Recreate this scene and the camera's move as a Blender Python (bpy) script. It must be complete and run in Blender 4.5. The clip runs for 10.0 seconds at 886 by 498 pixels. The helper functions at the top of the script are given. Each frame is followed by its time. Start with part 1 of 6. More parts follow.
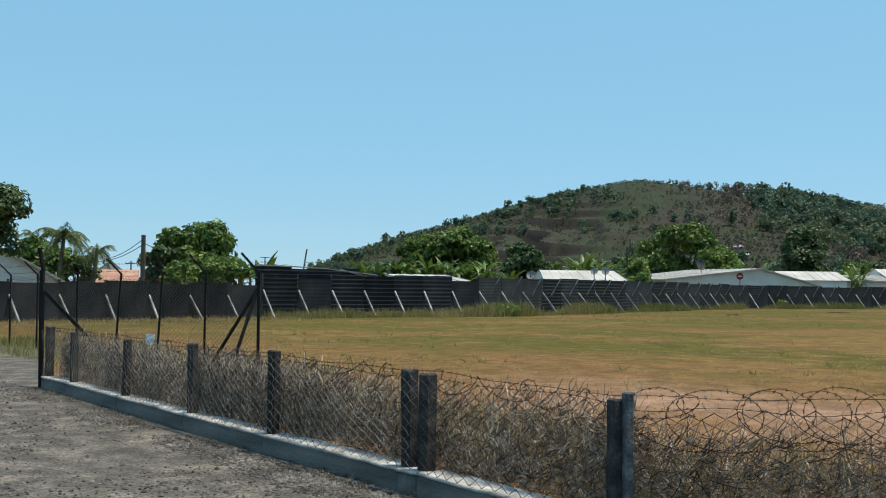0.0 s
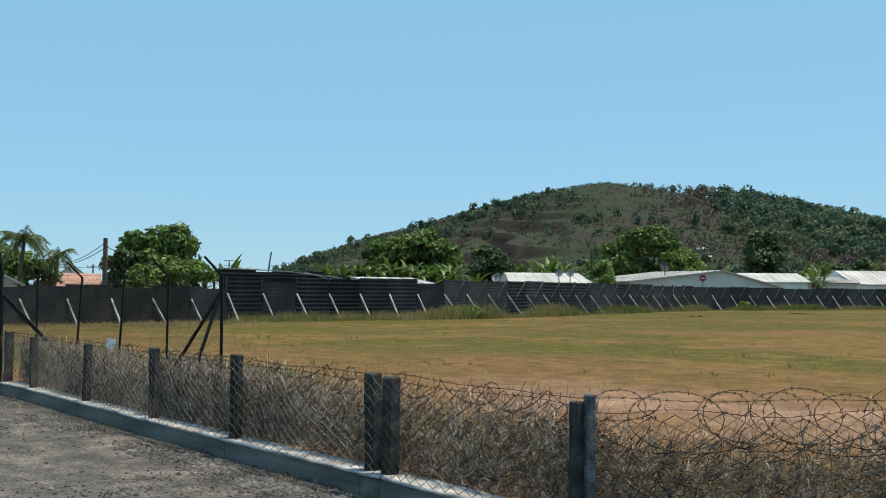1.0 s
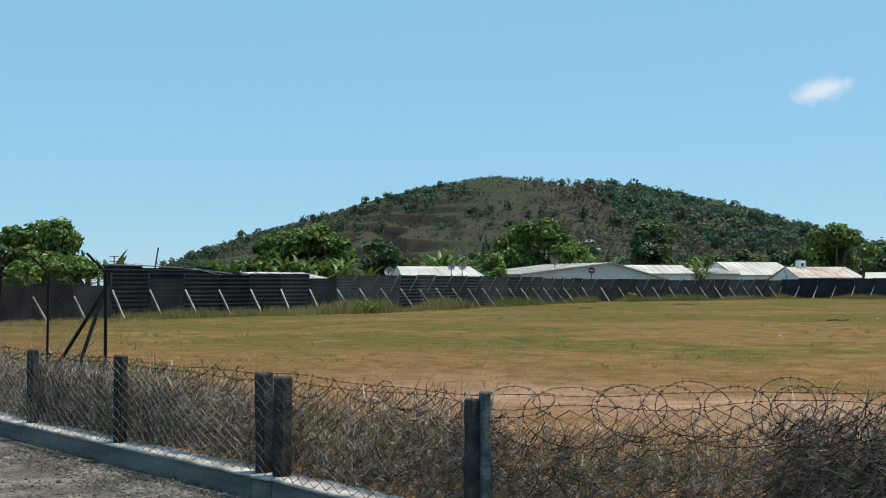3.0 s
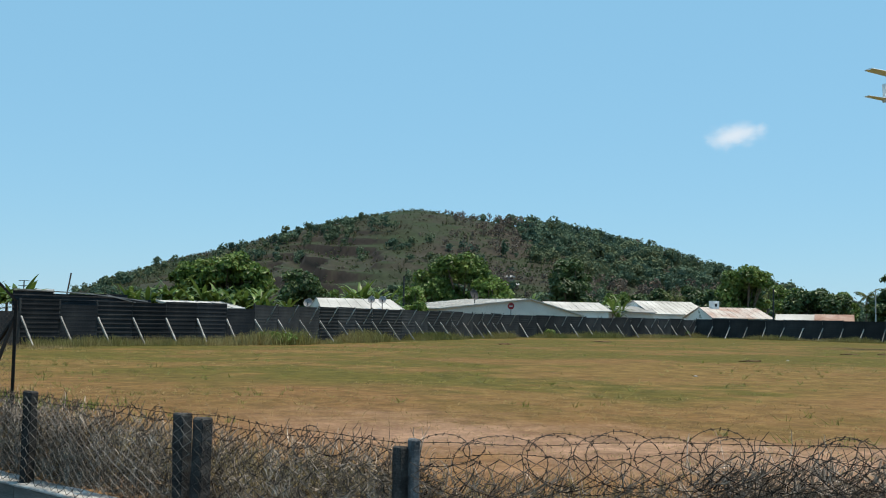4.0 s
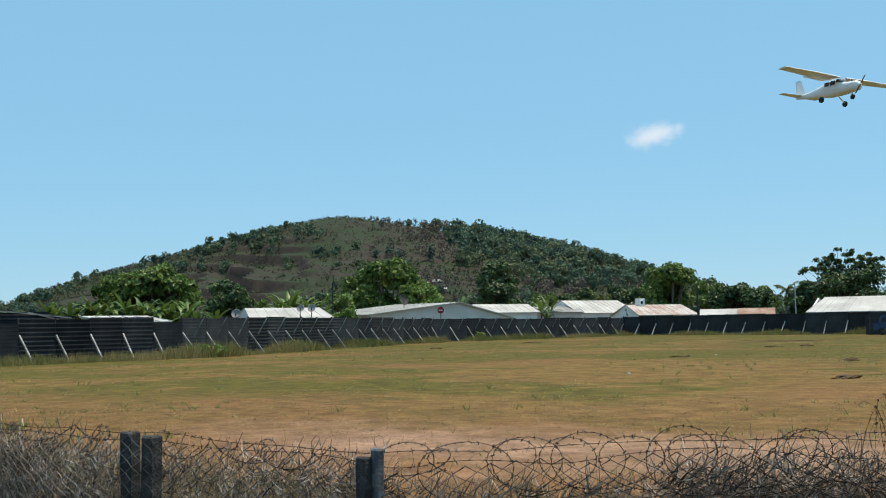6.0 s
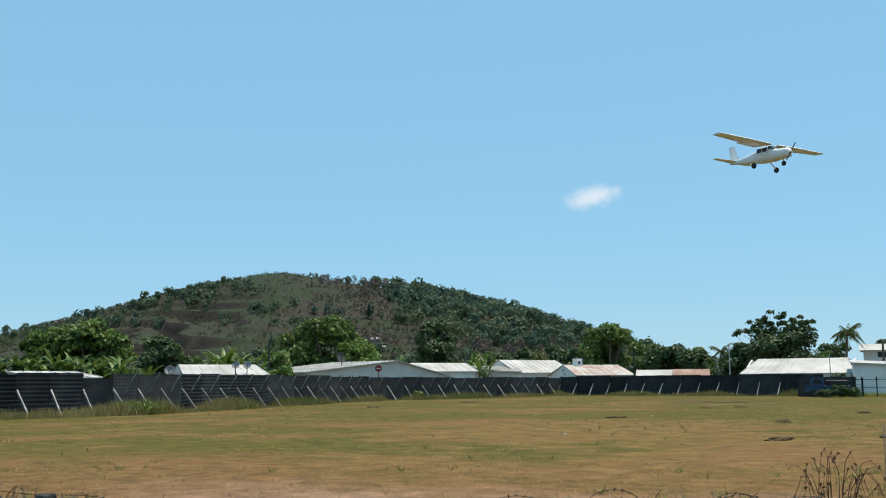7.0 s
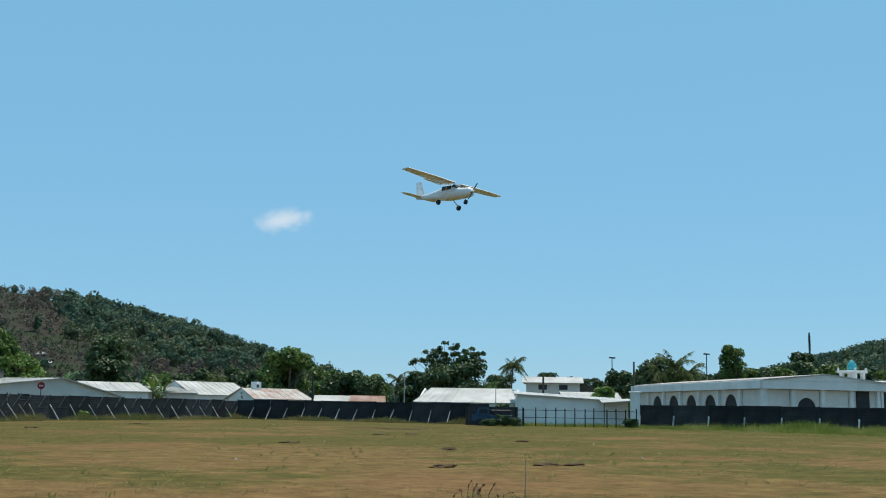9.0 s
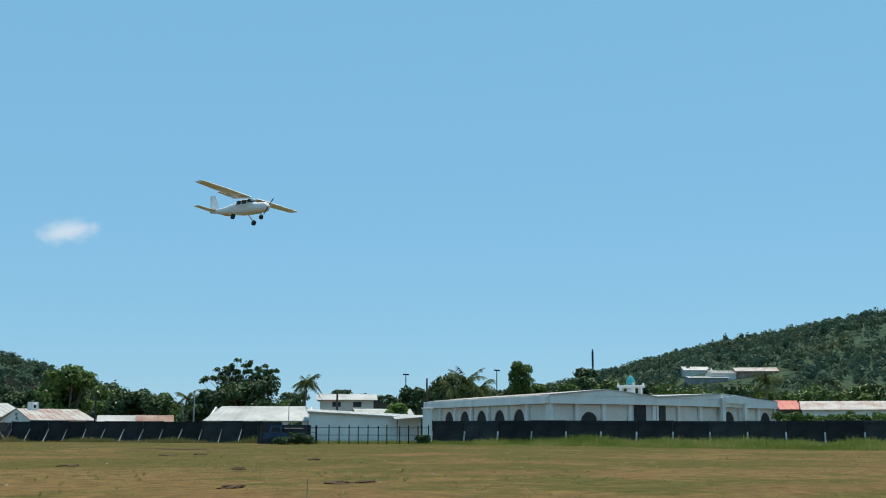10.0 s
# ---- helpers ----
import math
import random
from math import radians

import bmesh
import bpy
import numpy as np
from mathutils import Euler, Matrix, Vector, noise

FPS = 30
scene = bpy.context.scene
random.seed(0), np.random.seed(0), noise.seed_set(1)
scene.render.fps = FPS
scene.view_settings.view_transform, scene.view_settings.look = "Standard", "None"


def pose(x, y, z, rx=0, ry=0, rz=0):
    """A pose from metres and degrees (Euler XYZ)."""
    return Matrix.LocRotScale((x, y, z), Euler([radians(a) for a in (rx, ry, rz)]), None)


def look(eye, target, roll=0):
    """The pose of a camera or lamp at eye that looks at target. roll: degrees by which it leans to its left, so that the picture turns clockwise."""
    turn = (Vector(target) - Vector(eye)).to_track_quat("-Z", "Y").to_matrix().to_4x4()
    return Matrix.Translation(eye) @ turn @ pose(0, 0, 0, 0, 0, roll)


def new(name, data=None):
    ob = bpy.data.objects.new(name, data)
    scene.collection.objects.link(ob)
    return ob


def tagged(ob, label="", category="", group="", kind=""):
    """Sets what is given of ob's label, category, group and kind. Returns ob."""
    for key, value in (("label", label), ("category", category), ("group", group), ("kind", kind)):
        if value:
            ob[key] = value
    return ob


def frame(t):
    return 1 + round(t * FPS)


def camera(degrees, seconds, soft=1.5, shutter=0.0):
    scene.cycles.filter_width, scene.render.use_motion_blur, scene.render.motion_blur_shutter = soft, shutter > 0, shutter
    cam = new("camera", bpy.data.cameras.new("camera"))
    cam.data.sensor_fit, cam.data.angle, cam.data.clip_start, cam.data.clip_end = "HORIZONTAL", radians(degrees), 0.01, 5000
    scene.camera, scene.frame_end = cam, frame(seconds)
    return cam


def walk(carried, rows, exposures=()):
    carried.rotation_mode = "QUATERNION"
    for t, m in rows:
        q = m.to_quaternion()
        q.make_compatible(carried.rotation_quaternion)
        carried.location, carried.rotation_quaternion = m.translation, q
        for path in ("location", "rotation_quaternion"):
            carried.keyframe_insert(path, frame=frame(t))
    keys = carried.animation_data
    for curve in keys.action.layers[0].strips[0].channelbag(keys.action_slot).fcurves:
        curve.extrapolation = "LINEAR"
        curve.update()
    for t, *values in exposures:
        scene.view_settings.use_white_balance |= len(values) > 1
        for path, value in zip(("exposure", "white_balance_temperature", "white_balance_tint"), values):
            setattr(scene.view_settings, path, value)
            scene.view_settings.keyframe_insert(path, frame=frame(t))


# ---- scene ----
cam = camera(45.59, 10.0, soft=1.05)
PATH = [
    (0.0, pose(0.000, 0.000, 1.600, 92.22, -0.55, -0.00)),
    (0.5, pose(0.011, 0.021, 1.601, 92.48, -0.33, -0.83)),
    (1.0, pose(0.019, 0.006, 1.603, 92.38, -0.36, -1.87)),
    (1.5, pose(0.018, 0.015, 1.595, 92.35, -0.77, -3.63)),
    (2.0, pose(0.024, 0.018, 1.595, 92.17, -0.92, -4.71)),
    (3.3, pose(0.022, 0.158, 1.657, 92.11, -0.02, -8.43)),
    (3.5, pose(0.012, 0.176, 1.682, 92.84, -0.44, -8.93)),
    (4.0, pose(-0.035, 0.260, 1.696, 93.85, -1.05, -12.10)),
    (4.5, pose(-0.152, 0.332, 1.709, 94.96, 0.33, -13.98)),
    (5.0, pose(-0.213, 0.370, 1.704, 94.15, 0.54, -13.69)),
    (6.3, pose(-0.186, 0.440, 1.695, 94.32, 0.80, -16.71)),
    (6.5, pose(-0.182, 0.450, 1.694, 94.80, 0.63, -17.08)),
    (7.0, pose(-0.125, 0.476, 1.707, 97.25, 0.43, -19.32)),
    (7.5, pose(-0.074, 0.516, 1.725, 98.72, 0.49, -22.73)),
    (8.0, pose(-0.019, 0.497, 1.730, 99.02, 0.05, -27.55)),
    (8.5, pose(0.016, 0.496, 1.740, 98.85, -0.83, -32.11)),
    (9.0, pose(0.036, 0.509, 1.742, 98.61, -0.98, -36.50)),
    (9.5, pose(0.090, 0.510, 1.747, 99.20, -0.72, -41.92)),
    (10.0, pose(0.130, 0.505, 1.752, 99.63, -0.13, -47.52)),
]
walk(cam, PATH, exposures=[(0.0, 0.03, 6780, 10), (7.0, 0.05, 6780, 10), (7.6, -0.15, 6400, 8), (10.0, -0.15, 6370, 7)])

# ---- world and sun ----
SUN_AZ, SUN_EL = 82.0, 74.0
world = bpy.data.worlds.new("sky")
scene.world = world
world.use_nodes = True
wn = world.node_tree.nodes
sky = wn.new("ShaderNodeTexSky")
sky.sky_type = "NISHITA"
sky.sun_disc = False
sky.sun_elevation = radians(SUN_EL)
sky.sun_rotation = radians(SUN_AZ)
sky.air_density, sky.dust_density, sky.ozone_density = 1.0, 0.0, 2.0
wn["Background"].inputs["Strength"].default_value = 0.11
sky_mix = wn.new("ShaderNodeMix")
sky_mix.data_type = "RGBA"
sky_mix.inputs["Factor"].default_value = 0.72
sky_mix.inputs["B"].default_value = (2.3, 5.45, 8.1, 1)
world.node_tree.links.new(sky.outputs[0], sky_mix.inputs["A"])
world.node_tree.links.new(sky_mix.outputs["Result"], wn["Background"].inputs["Color"])
sun = new("sun", bpy.data.lights.new("sun", "SUN"))
sun.data.energy, sun.data.angle, sun.data.color = 5.0, radians(0.53), (1.0, 0.92, 0.79)
sa, se = radians(SUN_AZ), radians(SUN_EL)
sun.matrix_world = look((60 * math.sin(sa), 60 * math.cos(sa), 90), (60 * math.sin(sa) - math.sin(sa) * math.cos(se), 60 * math.cos(sa) - math.cos(sa) * math.cos(se), 90 - math.sin(se)))


# ---- helpers of this place ----
EYE = 1.6
rng = np.random.default_rng(7)


def polar(az, d):
    """Plan position from a bearing (degrees right of ahead) and a distance."""
    return Vector((d * math.sin(radians(az)), d * math.cos(radians(az)), 0.0))


def rise(el, d):
    """Height of something seen el degrees above the eye's level at distance d."""
    return EYE + d * math.tan(radians(el))


def mesh_of(name, verts, faces, mat, smooth=False):
    me = bpy.data.meshes.new(name)
    me.from_pydata([tuple(v) for v in verts], [], faces)
    if mat:
        me.materials.append(mat)
    if smooth:
        for p in me.polygons:
            p.use_smooth = True
    me.update()
    return me


def fast_mesh(name, verts, faces, mat, smooth=False):
    """A mesh from numpy arrays of vertices and of equal-sided faces."""
    verts, faces = np.asarray(verts, "f4"), np.asarray(faces, "i4")
    n, k = faces.shape
    me = bpy.data.meshes.new(name)
    me.vertices.add(len(verts))
    me.vertices.foreach_set("co", verts.ravel())
    me.loops.add(n * k)
    me.loops.foreach_set("vertex_index", faces.ravel())
    me.polygons.add(n)
    me.polygons.foreach_set("loop_start", np.arange(n, dtype="i4") * k)
    me.polygons.foreach_set("use_smooth", np.full(n, smooth))
    me.materials.append(mat)
    me.update(calc_edges=True)
    return me


def part(name, bm, material, parent, label=""):
    """Links a bmesh (or a mesh) as one object under a thing or a part."""
    if isinstance(bm, bmesh.types.BMesh):
        me = bpy.data.meshes.new(name)
        bmesh.ops.recalc_face_normals(bm, faces=bm.faces)
        bm.to_mesh(me)
        bm.free()
        me.materials.append(material)
    else:
        me = bm
    ob = new(name, me)
    ob.parent = parent
    if label:
        tagged(ob, label)
    return ob


def empty(name, m, label, category, group="", kind=""):
    e = new(name)
    e.empty_display_size = 0.3
    e.matrix_world = m
    return tagged(e, label, category, group, kind)


def box(bm, x0, y0, z0, x1, y1, z1, bevel=0.0):
    r = bmesh.ops.create_cube(bm, size=1.0, matrix=Matrix.Translation(((x0 + x1) / 2, (y0 + y1) / 2, (z0 + z1) / 2)) @ Matrix.Diagonal((abs(x1 - x0), abs(y1 - y0), abs(z1 - z0), 1)))
    if bevel:
        es = list({e for v in r["verts"] for e in v.link_edges})
        bmesh.ops.bevel(bm, geom=es, offset=bevel, segments=1, affect="EDGES")


def beam(bm, a, b, w, h=None, sides=4):
    """A bar from a to b."""
    a, b = Vector(a), Vector(b)
    d = b - a
    q = d.to_track_quat("Z", "Y").to_matrix().to_4x4()
    if sides == 4:
        m = Matrix.Translation((a + b) / 2) @ q @ Matrix.Diagonal((w, h or w, d.length, 1))
        bmesh.ops.create_cube(bm, size=1.0, matrix=m)
    else:
        m = Matrix.Translation((a + b) / 2) @ q @ Matrix.Diagonal((1, (h or w) / w, 1, 1))
        bmesh.ops.create_cone(bm, cap_ends=True, segments=sides, radius1=w / 2, radius2=w / 2, depth=d.length, matrix=m)


def prism(bm, poly, y0, y1):
    """Extrudes an outline in x and z from y0 to y1."""
    a = [bm.verts.new((x, y0, z)) for x, z in poly]
    b = [bm.verts.new((x, y1, z)) for x, z in poly]
    bm.faces.new(a)
    bm.faces.new(b[::-1])
    for i in range(len(poly)):
        j = (i + 1) % len(poly)
        bm.faces.new((a[i], b[i], b[j], a[j]))


# ---- materials ----
def material(name, colours, scale=4.0, rough=0.8, metal=0.0, bump=0.2, fine=40.0, spread=0.12, coords="Object", translucent=0.0, stretch=(1, 1, 1), random_by="", spec=0.4, vary=(0.65, 1.35)):
    """Noise at two scales between two or three colours, with fine relief. random_by: object or island."""
    m = bpy.data.materials.new(name)
    m.use_nodes = True
    nt = m.node_tree
    n, l = nt.nodes, nt.links
    b = n["Principled BSDF"]
    b.inputs["Roughness"].default_value, b.inputs["Metallic"].default_value = rough, metal
    b.inputs["Specular IOR Level"].default_value = spec
    tc = n.new("ShaderNodeTexCoord")
    mp = n.new("ShaderNodeMapping")
    mp.inputs["Scale"].default_value = stretch
    l.new(tc.outputs[coords], mp.inputs[0])
    big, small = n.new("ShaderNodeTexNoise"), n.new("ShaderNodeTexNoise")
    for t, s, d in ((big, scale, 5.0), (small, fine, 3.0)):
        t.inputs["Scale"].default_value, t.inputs["Detail"].default_value = s, d
        l.new(mp.outputs[0], t.inputs["Vector"])
    ramp = n.new("ShaderNodeValToRGB")
    e = ramp.color_ramp.elements
    e[0].position, e[1].position = 0.32, 0.68
    e[0].color, e[1].color = (*colours[0], 1), (*colours[-1], 1)
    if len(colours) == 3:
        k = e.new(0.5)
        k.color = (*colours[1], 1)
    l.new(big.outputs["Fac"], ramp.inputs[0])
    hsv = n.new("ShaderNodeHueSaturation")
    l.new(ramp.outputs[0], hsv.inputs["Color"])
    mr = n.new("ShaderNodeMapRange")
    mr.inputs["To Min"].default_value, mr.inputs["To Max"].default_value = 1 - spread * 2, 1 + spread * 2
    mr.inputs["From Min"].default_value, mr.inputs["From Max"].default_value = 0.2, 0.8
    l.new(small.outputs["Fac"], mr.inputs["Value"])
    src = mr.outputs[0]
    if random_by:
        g = n.new("ShaderNodeObjectInfo" if random_by == "object" else "ShaderNodeNewGeometry")
        r2 = n.new("ShaderNodeMapRange")
        r2.inputs["To Min"].default_value, r2.inputs["To Max"].default_value = vary
        l.new(g.outputs["Random" if random_by == "object" else "Random Per Island"], r2.inputs["Value"])
        mu = n.new("ShaderNodeMath")
        mu.operation = "MULTIPLY"
        l.new(src, mu.inputs[0])
        l.new(r2.outputs[0], mu.inputs[1])
        src = mu.outputs[0]
    l.new(src, hsv.inputs["Value"])
    l.new(hsv.outputs[0], b.inputs["Base Color"])
    if bump:
        bp = n.new("ShaderNodeBump")
        bp.inputs["Strength"].default_value, bp.inputs["Distance"].default_value = bump, 0.02
        l.new(small.outputs["Fac"], bp.inputs["Height"])
        l.new(bp.outputs[0], b.inputs["Normal"])
    if translucent:
        tr, mix = n.new("ShaderNodeBsdfTranslucent"), n.new("ShaderNodeMixShader")
        l.new(hsv.outputs[0], tr.inputs["Color"])
        mix.inputs[0].default_value = translucent
        l.new(b.outputs[0], mix.inputs[1])
        l.new(tr.outputs[0], mix.inputs[2])
        l.new(mix.outputs[0], n["Material Output"].inputs["Surface"])
    return m


M_SHEET = material("dark sheet metal", [(0.023, 0.025, 0.027), (0.033, 0.035, 0.037), (0.048, 0.049, 0.05)], 0.7, 0.75, 0.0, 0.1, 12, 0.15, random_by="object", spec=0.15)
M_SHEET_OLD = material("weathered sheet metal", [(0.015, 0.017, 0.02), (0.023, 0.025, 0.028), (0.04, 0.041, 0.042)], 0.8, 0.8, 0.0, 0.15, 14, 0.2, random_by="object", spec=0.1)
M_DARKPOST = material("dark post", [(0.03, 0.03, 0.032), (0.06, 0.058, 0.055)], 2.0, 0.8, 0, 0.2, 30)
M_STRUT = material("pale concrete strut", [(0.17, 0.165, 0.155), (0.3, 0.29, 0.275), (0.44, 0.43, 0.41)], 1.5, 0.9, 0, 0.3, 25, 0.15, random_by="object")
M_STRUTWHITE = material("whitewashed concrete strut", [(0.4, 0.39, 0.37), (0.55, 0.54, 0.51), (0.68, 0.67, 0.64)], 1.5, 0.9, 0, 0.3, 25, 0.12, random_by="object")
M_POST = material("weathered concrete post", [(0.012, 0.012, 0.012), (0.024, 0.023, 0.022), (0.065, 0.062, 0.058)], 6, 0.9, 0, 0.6, 60, 0.2, random_by="object")
M_POSTPALE = material("sunlit split concrete", [(0.03, 0.032, 0.035), (0.09, 0.095, 0.1), (0.2, 0.2, 0.2)], 7, 0.9, 0, 0.6, 50, 0.2)
# kerb sides darkened, its top paled: shade and sun put into the colours
M_CURB = material("shade-darkened cast concrete kerb", [(0.07, 0.066, 0.06), (0.14, 0.133, 0.121), (0.23, 0.22, 0.2)], 1.6, 0.9, 0, 0.5, 30, 0.15, coords="Generated")
M_CAP = material("pale sunlit top", [(0.2, 0.19, 0.178), (0.38, 0.365, 0.345), (0.58, 0.56, 0.53)], 4.0, 0.9, 0, 0.5, 40, 0.15)
M_WIRE = material("rusty wire", [(0.016, 0.012, 0.009), (0.032, 0.024, 0.019), (0.075, 0.06, 0.05)], 3, 0.7, 0.3, 0, 30, 0.2)
M_WIREGREY = material("pale grey wire", [(0.05, 0.046, 0.041), (0.1, 0.093, 0.084), (0.19, 0.18, 0.165)], 3, 0.6, 0.3, 0, 30, 0.2)
M_IRON = material("black painted iron", [(0.01, 0.01, 0.01), (0.02, 0.019, 0.018)], 3, 0.8, 0.0, 0.1, 30, spec=0.15)
M_TWIG = material("dry twigs", [(0.075, 0.054, 0.039), (0.19, 0.148, 0.112), (0.44, 0.375, 0.315)], 9.0, 0.9, 0, 0, 20, 0.2, random_by="island", vary=(0.1, 1.9))
M_STONE = material("road gravel stones", [(0.06, 0.055, 0.05), (0.11, 0.1, 0.09), (0.18, 0.165, 0.15)], 2.0, 0.95, 0, 0.2, 60, 0.2, random_by="island", vary=(0.3, 1.35))
M_WHITE = material("white painted wall", [(0.7, 0.68, 0.65), (0.78, 0.76, 0.73), (0.83, 0.815, 0.79)], 0.4, 0.85, 0, 0.1, 6, 0.05)
M_GREYWALL = material("grey rendered wall", [(0.56, 0.53, 0.485), (0.66, 0.625, 0.575)], 0.5, 0.9, 0, 0.1, 6, 0.06)
M_CREAM = material("cream wall", [(0.67, 0.62, 0.57), (0.77, 0.72, 0.665)], 0.4, 0.9, 0, 0.1, 5, 0.05)
M_ROOF = material("pale metal roof", [(0.34, 0.325, 0.3), (0.44, 0.425, 0.4), (0.51, 0.495, 0.47)], 0.35, 0.6, 0.1, 0.1, 5, 0.08)
M_ROOFOLD = material("rust-streaked metal roof", [(0.33, 0.22, 0.18), (0.42, 0.365, 0.33), (0.48, 0.45, 0.42)], 0.5, 0.7, 0.1, 0.1, 4, 0.12)
M_ROOFRUST = material("rusty metal roof", [(0.22, 0.12, 0.085), (0.31, 0.2, 0.155), (0.4, 0.31, 0.265)], 0.6, 0.8, 0.1, 0.1, 4, 0.12)
M_ROOFORANGE = material("orange tiled roof", [(0.32, 0.16, 0.105), (0.43, 0.26, 0.195)], 0.8, 0.85, 0, 0.2, 8, 0.12)
M_ROOFRED = material("red metal roof", [(0.5, 0.12, 0.08), (0.6, 0.2, 0.15)], 0.5, 0.6, 0, 0.1, 6, 0.1)
M_ROOFDARK = material("dull grey roof", [(0.2, 0.2, 0.19), (0.32, 0.31, 0.3)], 0.5, 0.8, 0, 0.1, 6, 0.1)
M_DARK = material("dark interior", [(0.015, 0.015, 0.017), (0.03, 0.03, 0.03)], 1.0, 0.6, 0, 0, 8)
M_WOOD = material("dark timber", [(0.06, 0.045, 0.035), (0.1, 0.08, 0.06)], 3, 0.8, 0, 0.2, 30)
M_BARK = material("bark", [(0.09, 0.07, 0.05), (0.17, 0.14, 0.11)], 3, 0.95, 0, 0.4, 20)
M_LEAF = material("green leaves", [(0.055, 0.1, 0.022), (0.095, 0.155, 0.034), (0.17, 0.22, 0.06)], 0.5, 0.4, 0, 0, 3, 0.12, translucent=0.25, spec=0.22, random_by="island")
M_LEAFDARK = material("dark leaves", [(0.03, 0.06, 0.02), (0.05, 0.09, 0.027), (0.085, 0.125, 0.04)], 0.5, 0.5, 0, 0, 3, 0.12, translucent=0.2, random_by="island")
M_LEAFLIGHT = material("light green leaves", [(0.09, 0.16, 0.03), (0.13, 0.21, 0.04), (0.18, 0.26, 0.06)], 0.5, 0.5, 0, 0, 3, 0.12, translucent=0.3, random_by="island")
M_PALM = material("palm fronds", [(0.032, 0.055, 0.014), (0.065, 0.092, 0.026), (0.14, 0.13, 0.05)], 0.8, 0.6, 0, 0, 3, 0.15, translucent=0.1, spec=0.12, random_by="island")
# distance haze is mixed into this foliage colour: paler and bluer
M_HILLTREE = material("hazy hill foliage", [(0.07, 0.115, 0.09), (0.1, 0.145, 0.092), (0.145, 0.165, 0.09)], 0.045, 0.9, 0, 0, 0.3, 0.2, translucent=0.2, spec=0.1)
M_BARETREE = material("leafless hill trees", [(0.11, 0.095, 0.08), (0.15, 0.122, 0.1), (0.19, 0.15, 0.12)], 0.06, 0.9, 0, 0, 0.3, 0.2, translucent=0.2, spec=0.1)
M_SCRUB = material("dry scrub", [(0.06, 0.095, 0.042), (0.085, 0.095, 0.05), (0.115, 0.098, 0.068)], 0.018, 0.9, 0, 0, 0.4, 0.2, translucent=0.15, spec=0.1)
M_GRASS = material("grass blades", [(0.11, 0.15, 0.035), (0.17, 0.2, 0.05), (0.3, 0.25, 0.1)], 0.15, 0.7, 0, 0, 3, 0.15, translucent=0.25, random_by="island")
M_GREENGRASS = material("fresh tall grass", [(0.15, 0.2, 0.03), (0.24, 0.27, 0.05), (0.4, 0.36, 0.12)], 0.25, 0.7, 0, 0, 3, 0.15, translucent=0.35, random_by="island")
M_DRYGRASS = material("dry grass tufts", [(0.22, 0.17, 0.07), (0.3, 0.22, 0.1), (0.38, 0.28, 0.14)], 0.2, 0.8, 0, 0, 3, 0.15, translucent=0.15, random_by="island")
M_PLANE = material("white aircraft paint", [(0.72, 0.72, 0.71), (0.8, 0.8, 0.79)], 0.6, 0.35, 0, 0, 6, 0.03)
M_RUBBER = material("black rubber", [(0.015, 0.015, 0.015), (0.03, 0.03, 0.03)], 8, 0.8, 0, 0, 30)
M_GLASSDARK = material("tinted glazing", [(0.02, 0.025, 0.03), (0.035, 0.04, 0.045)], 1, 0.3, 0, 0, 8, spec=0.25)
M_RED = material("red sign paint", [(0.26, 0.012, 0.016), (0.34, 0.025, 0.025)], 2, 0.5, 0, 0, 8)
M_BLUE = material("faded blue paint", [(0.015, 0.045, 0.1), (0.03, 0.085, 0.17)], 1.5, 0.5, 0.1, 0.1, 8)
M_TEAL = material("turquoise dome paint", [(0.03, 0.28, 0.32), (0.06, 0.38, 0.42)], 2, 0.4, 0, 0, 8)
M_DEADLEAF = material("curled dead leaves", [(0.08, 0.035, 0.018), (0.15, 0.075, 0.038)], 6, 0.9, 0, 0, 20, 0.2, random_by="island")
M_DISH = material("satellite dish grey", [(0.18, 0.18, 0.19), (0.28, 0.28, 0.28)], 2, 0.6, 0, 0, 8)


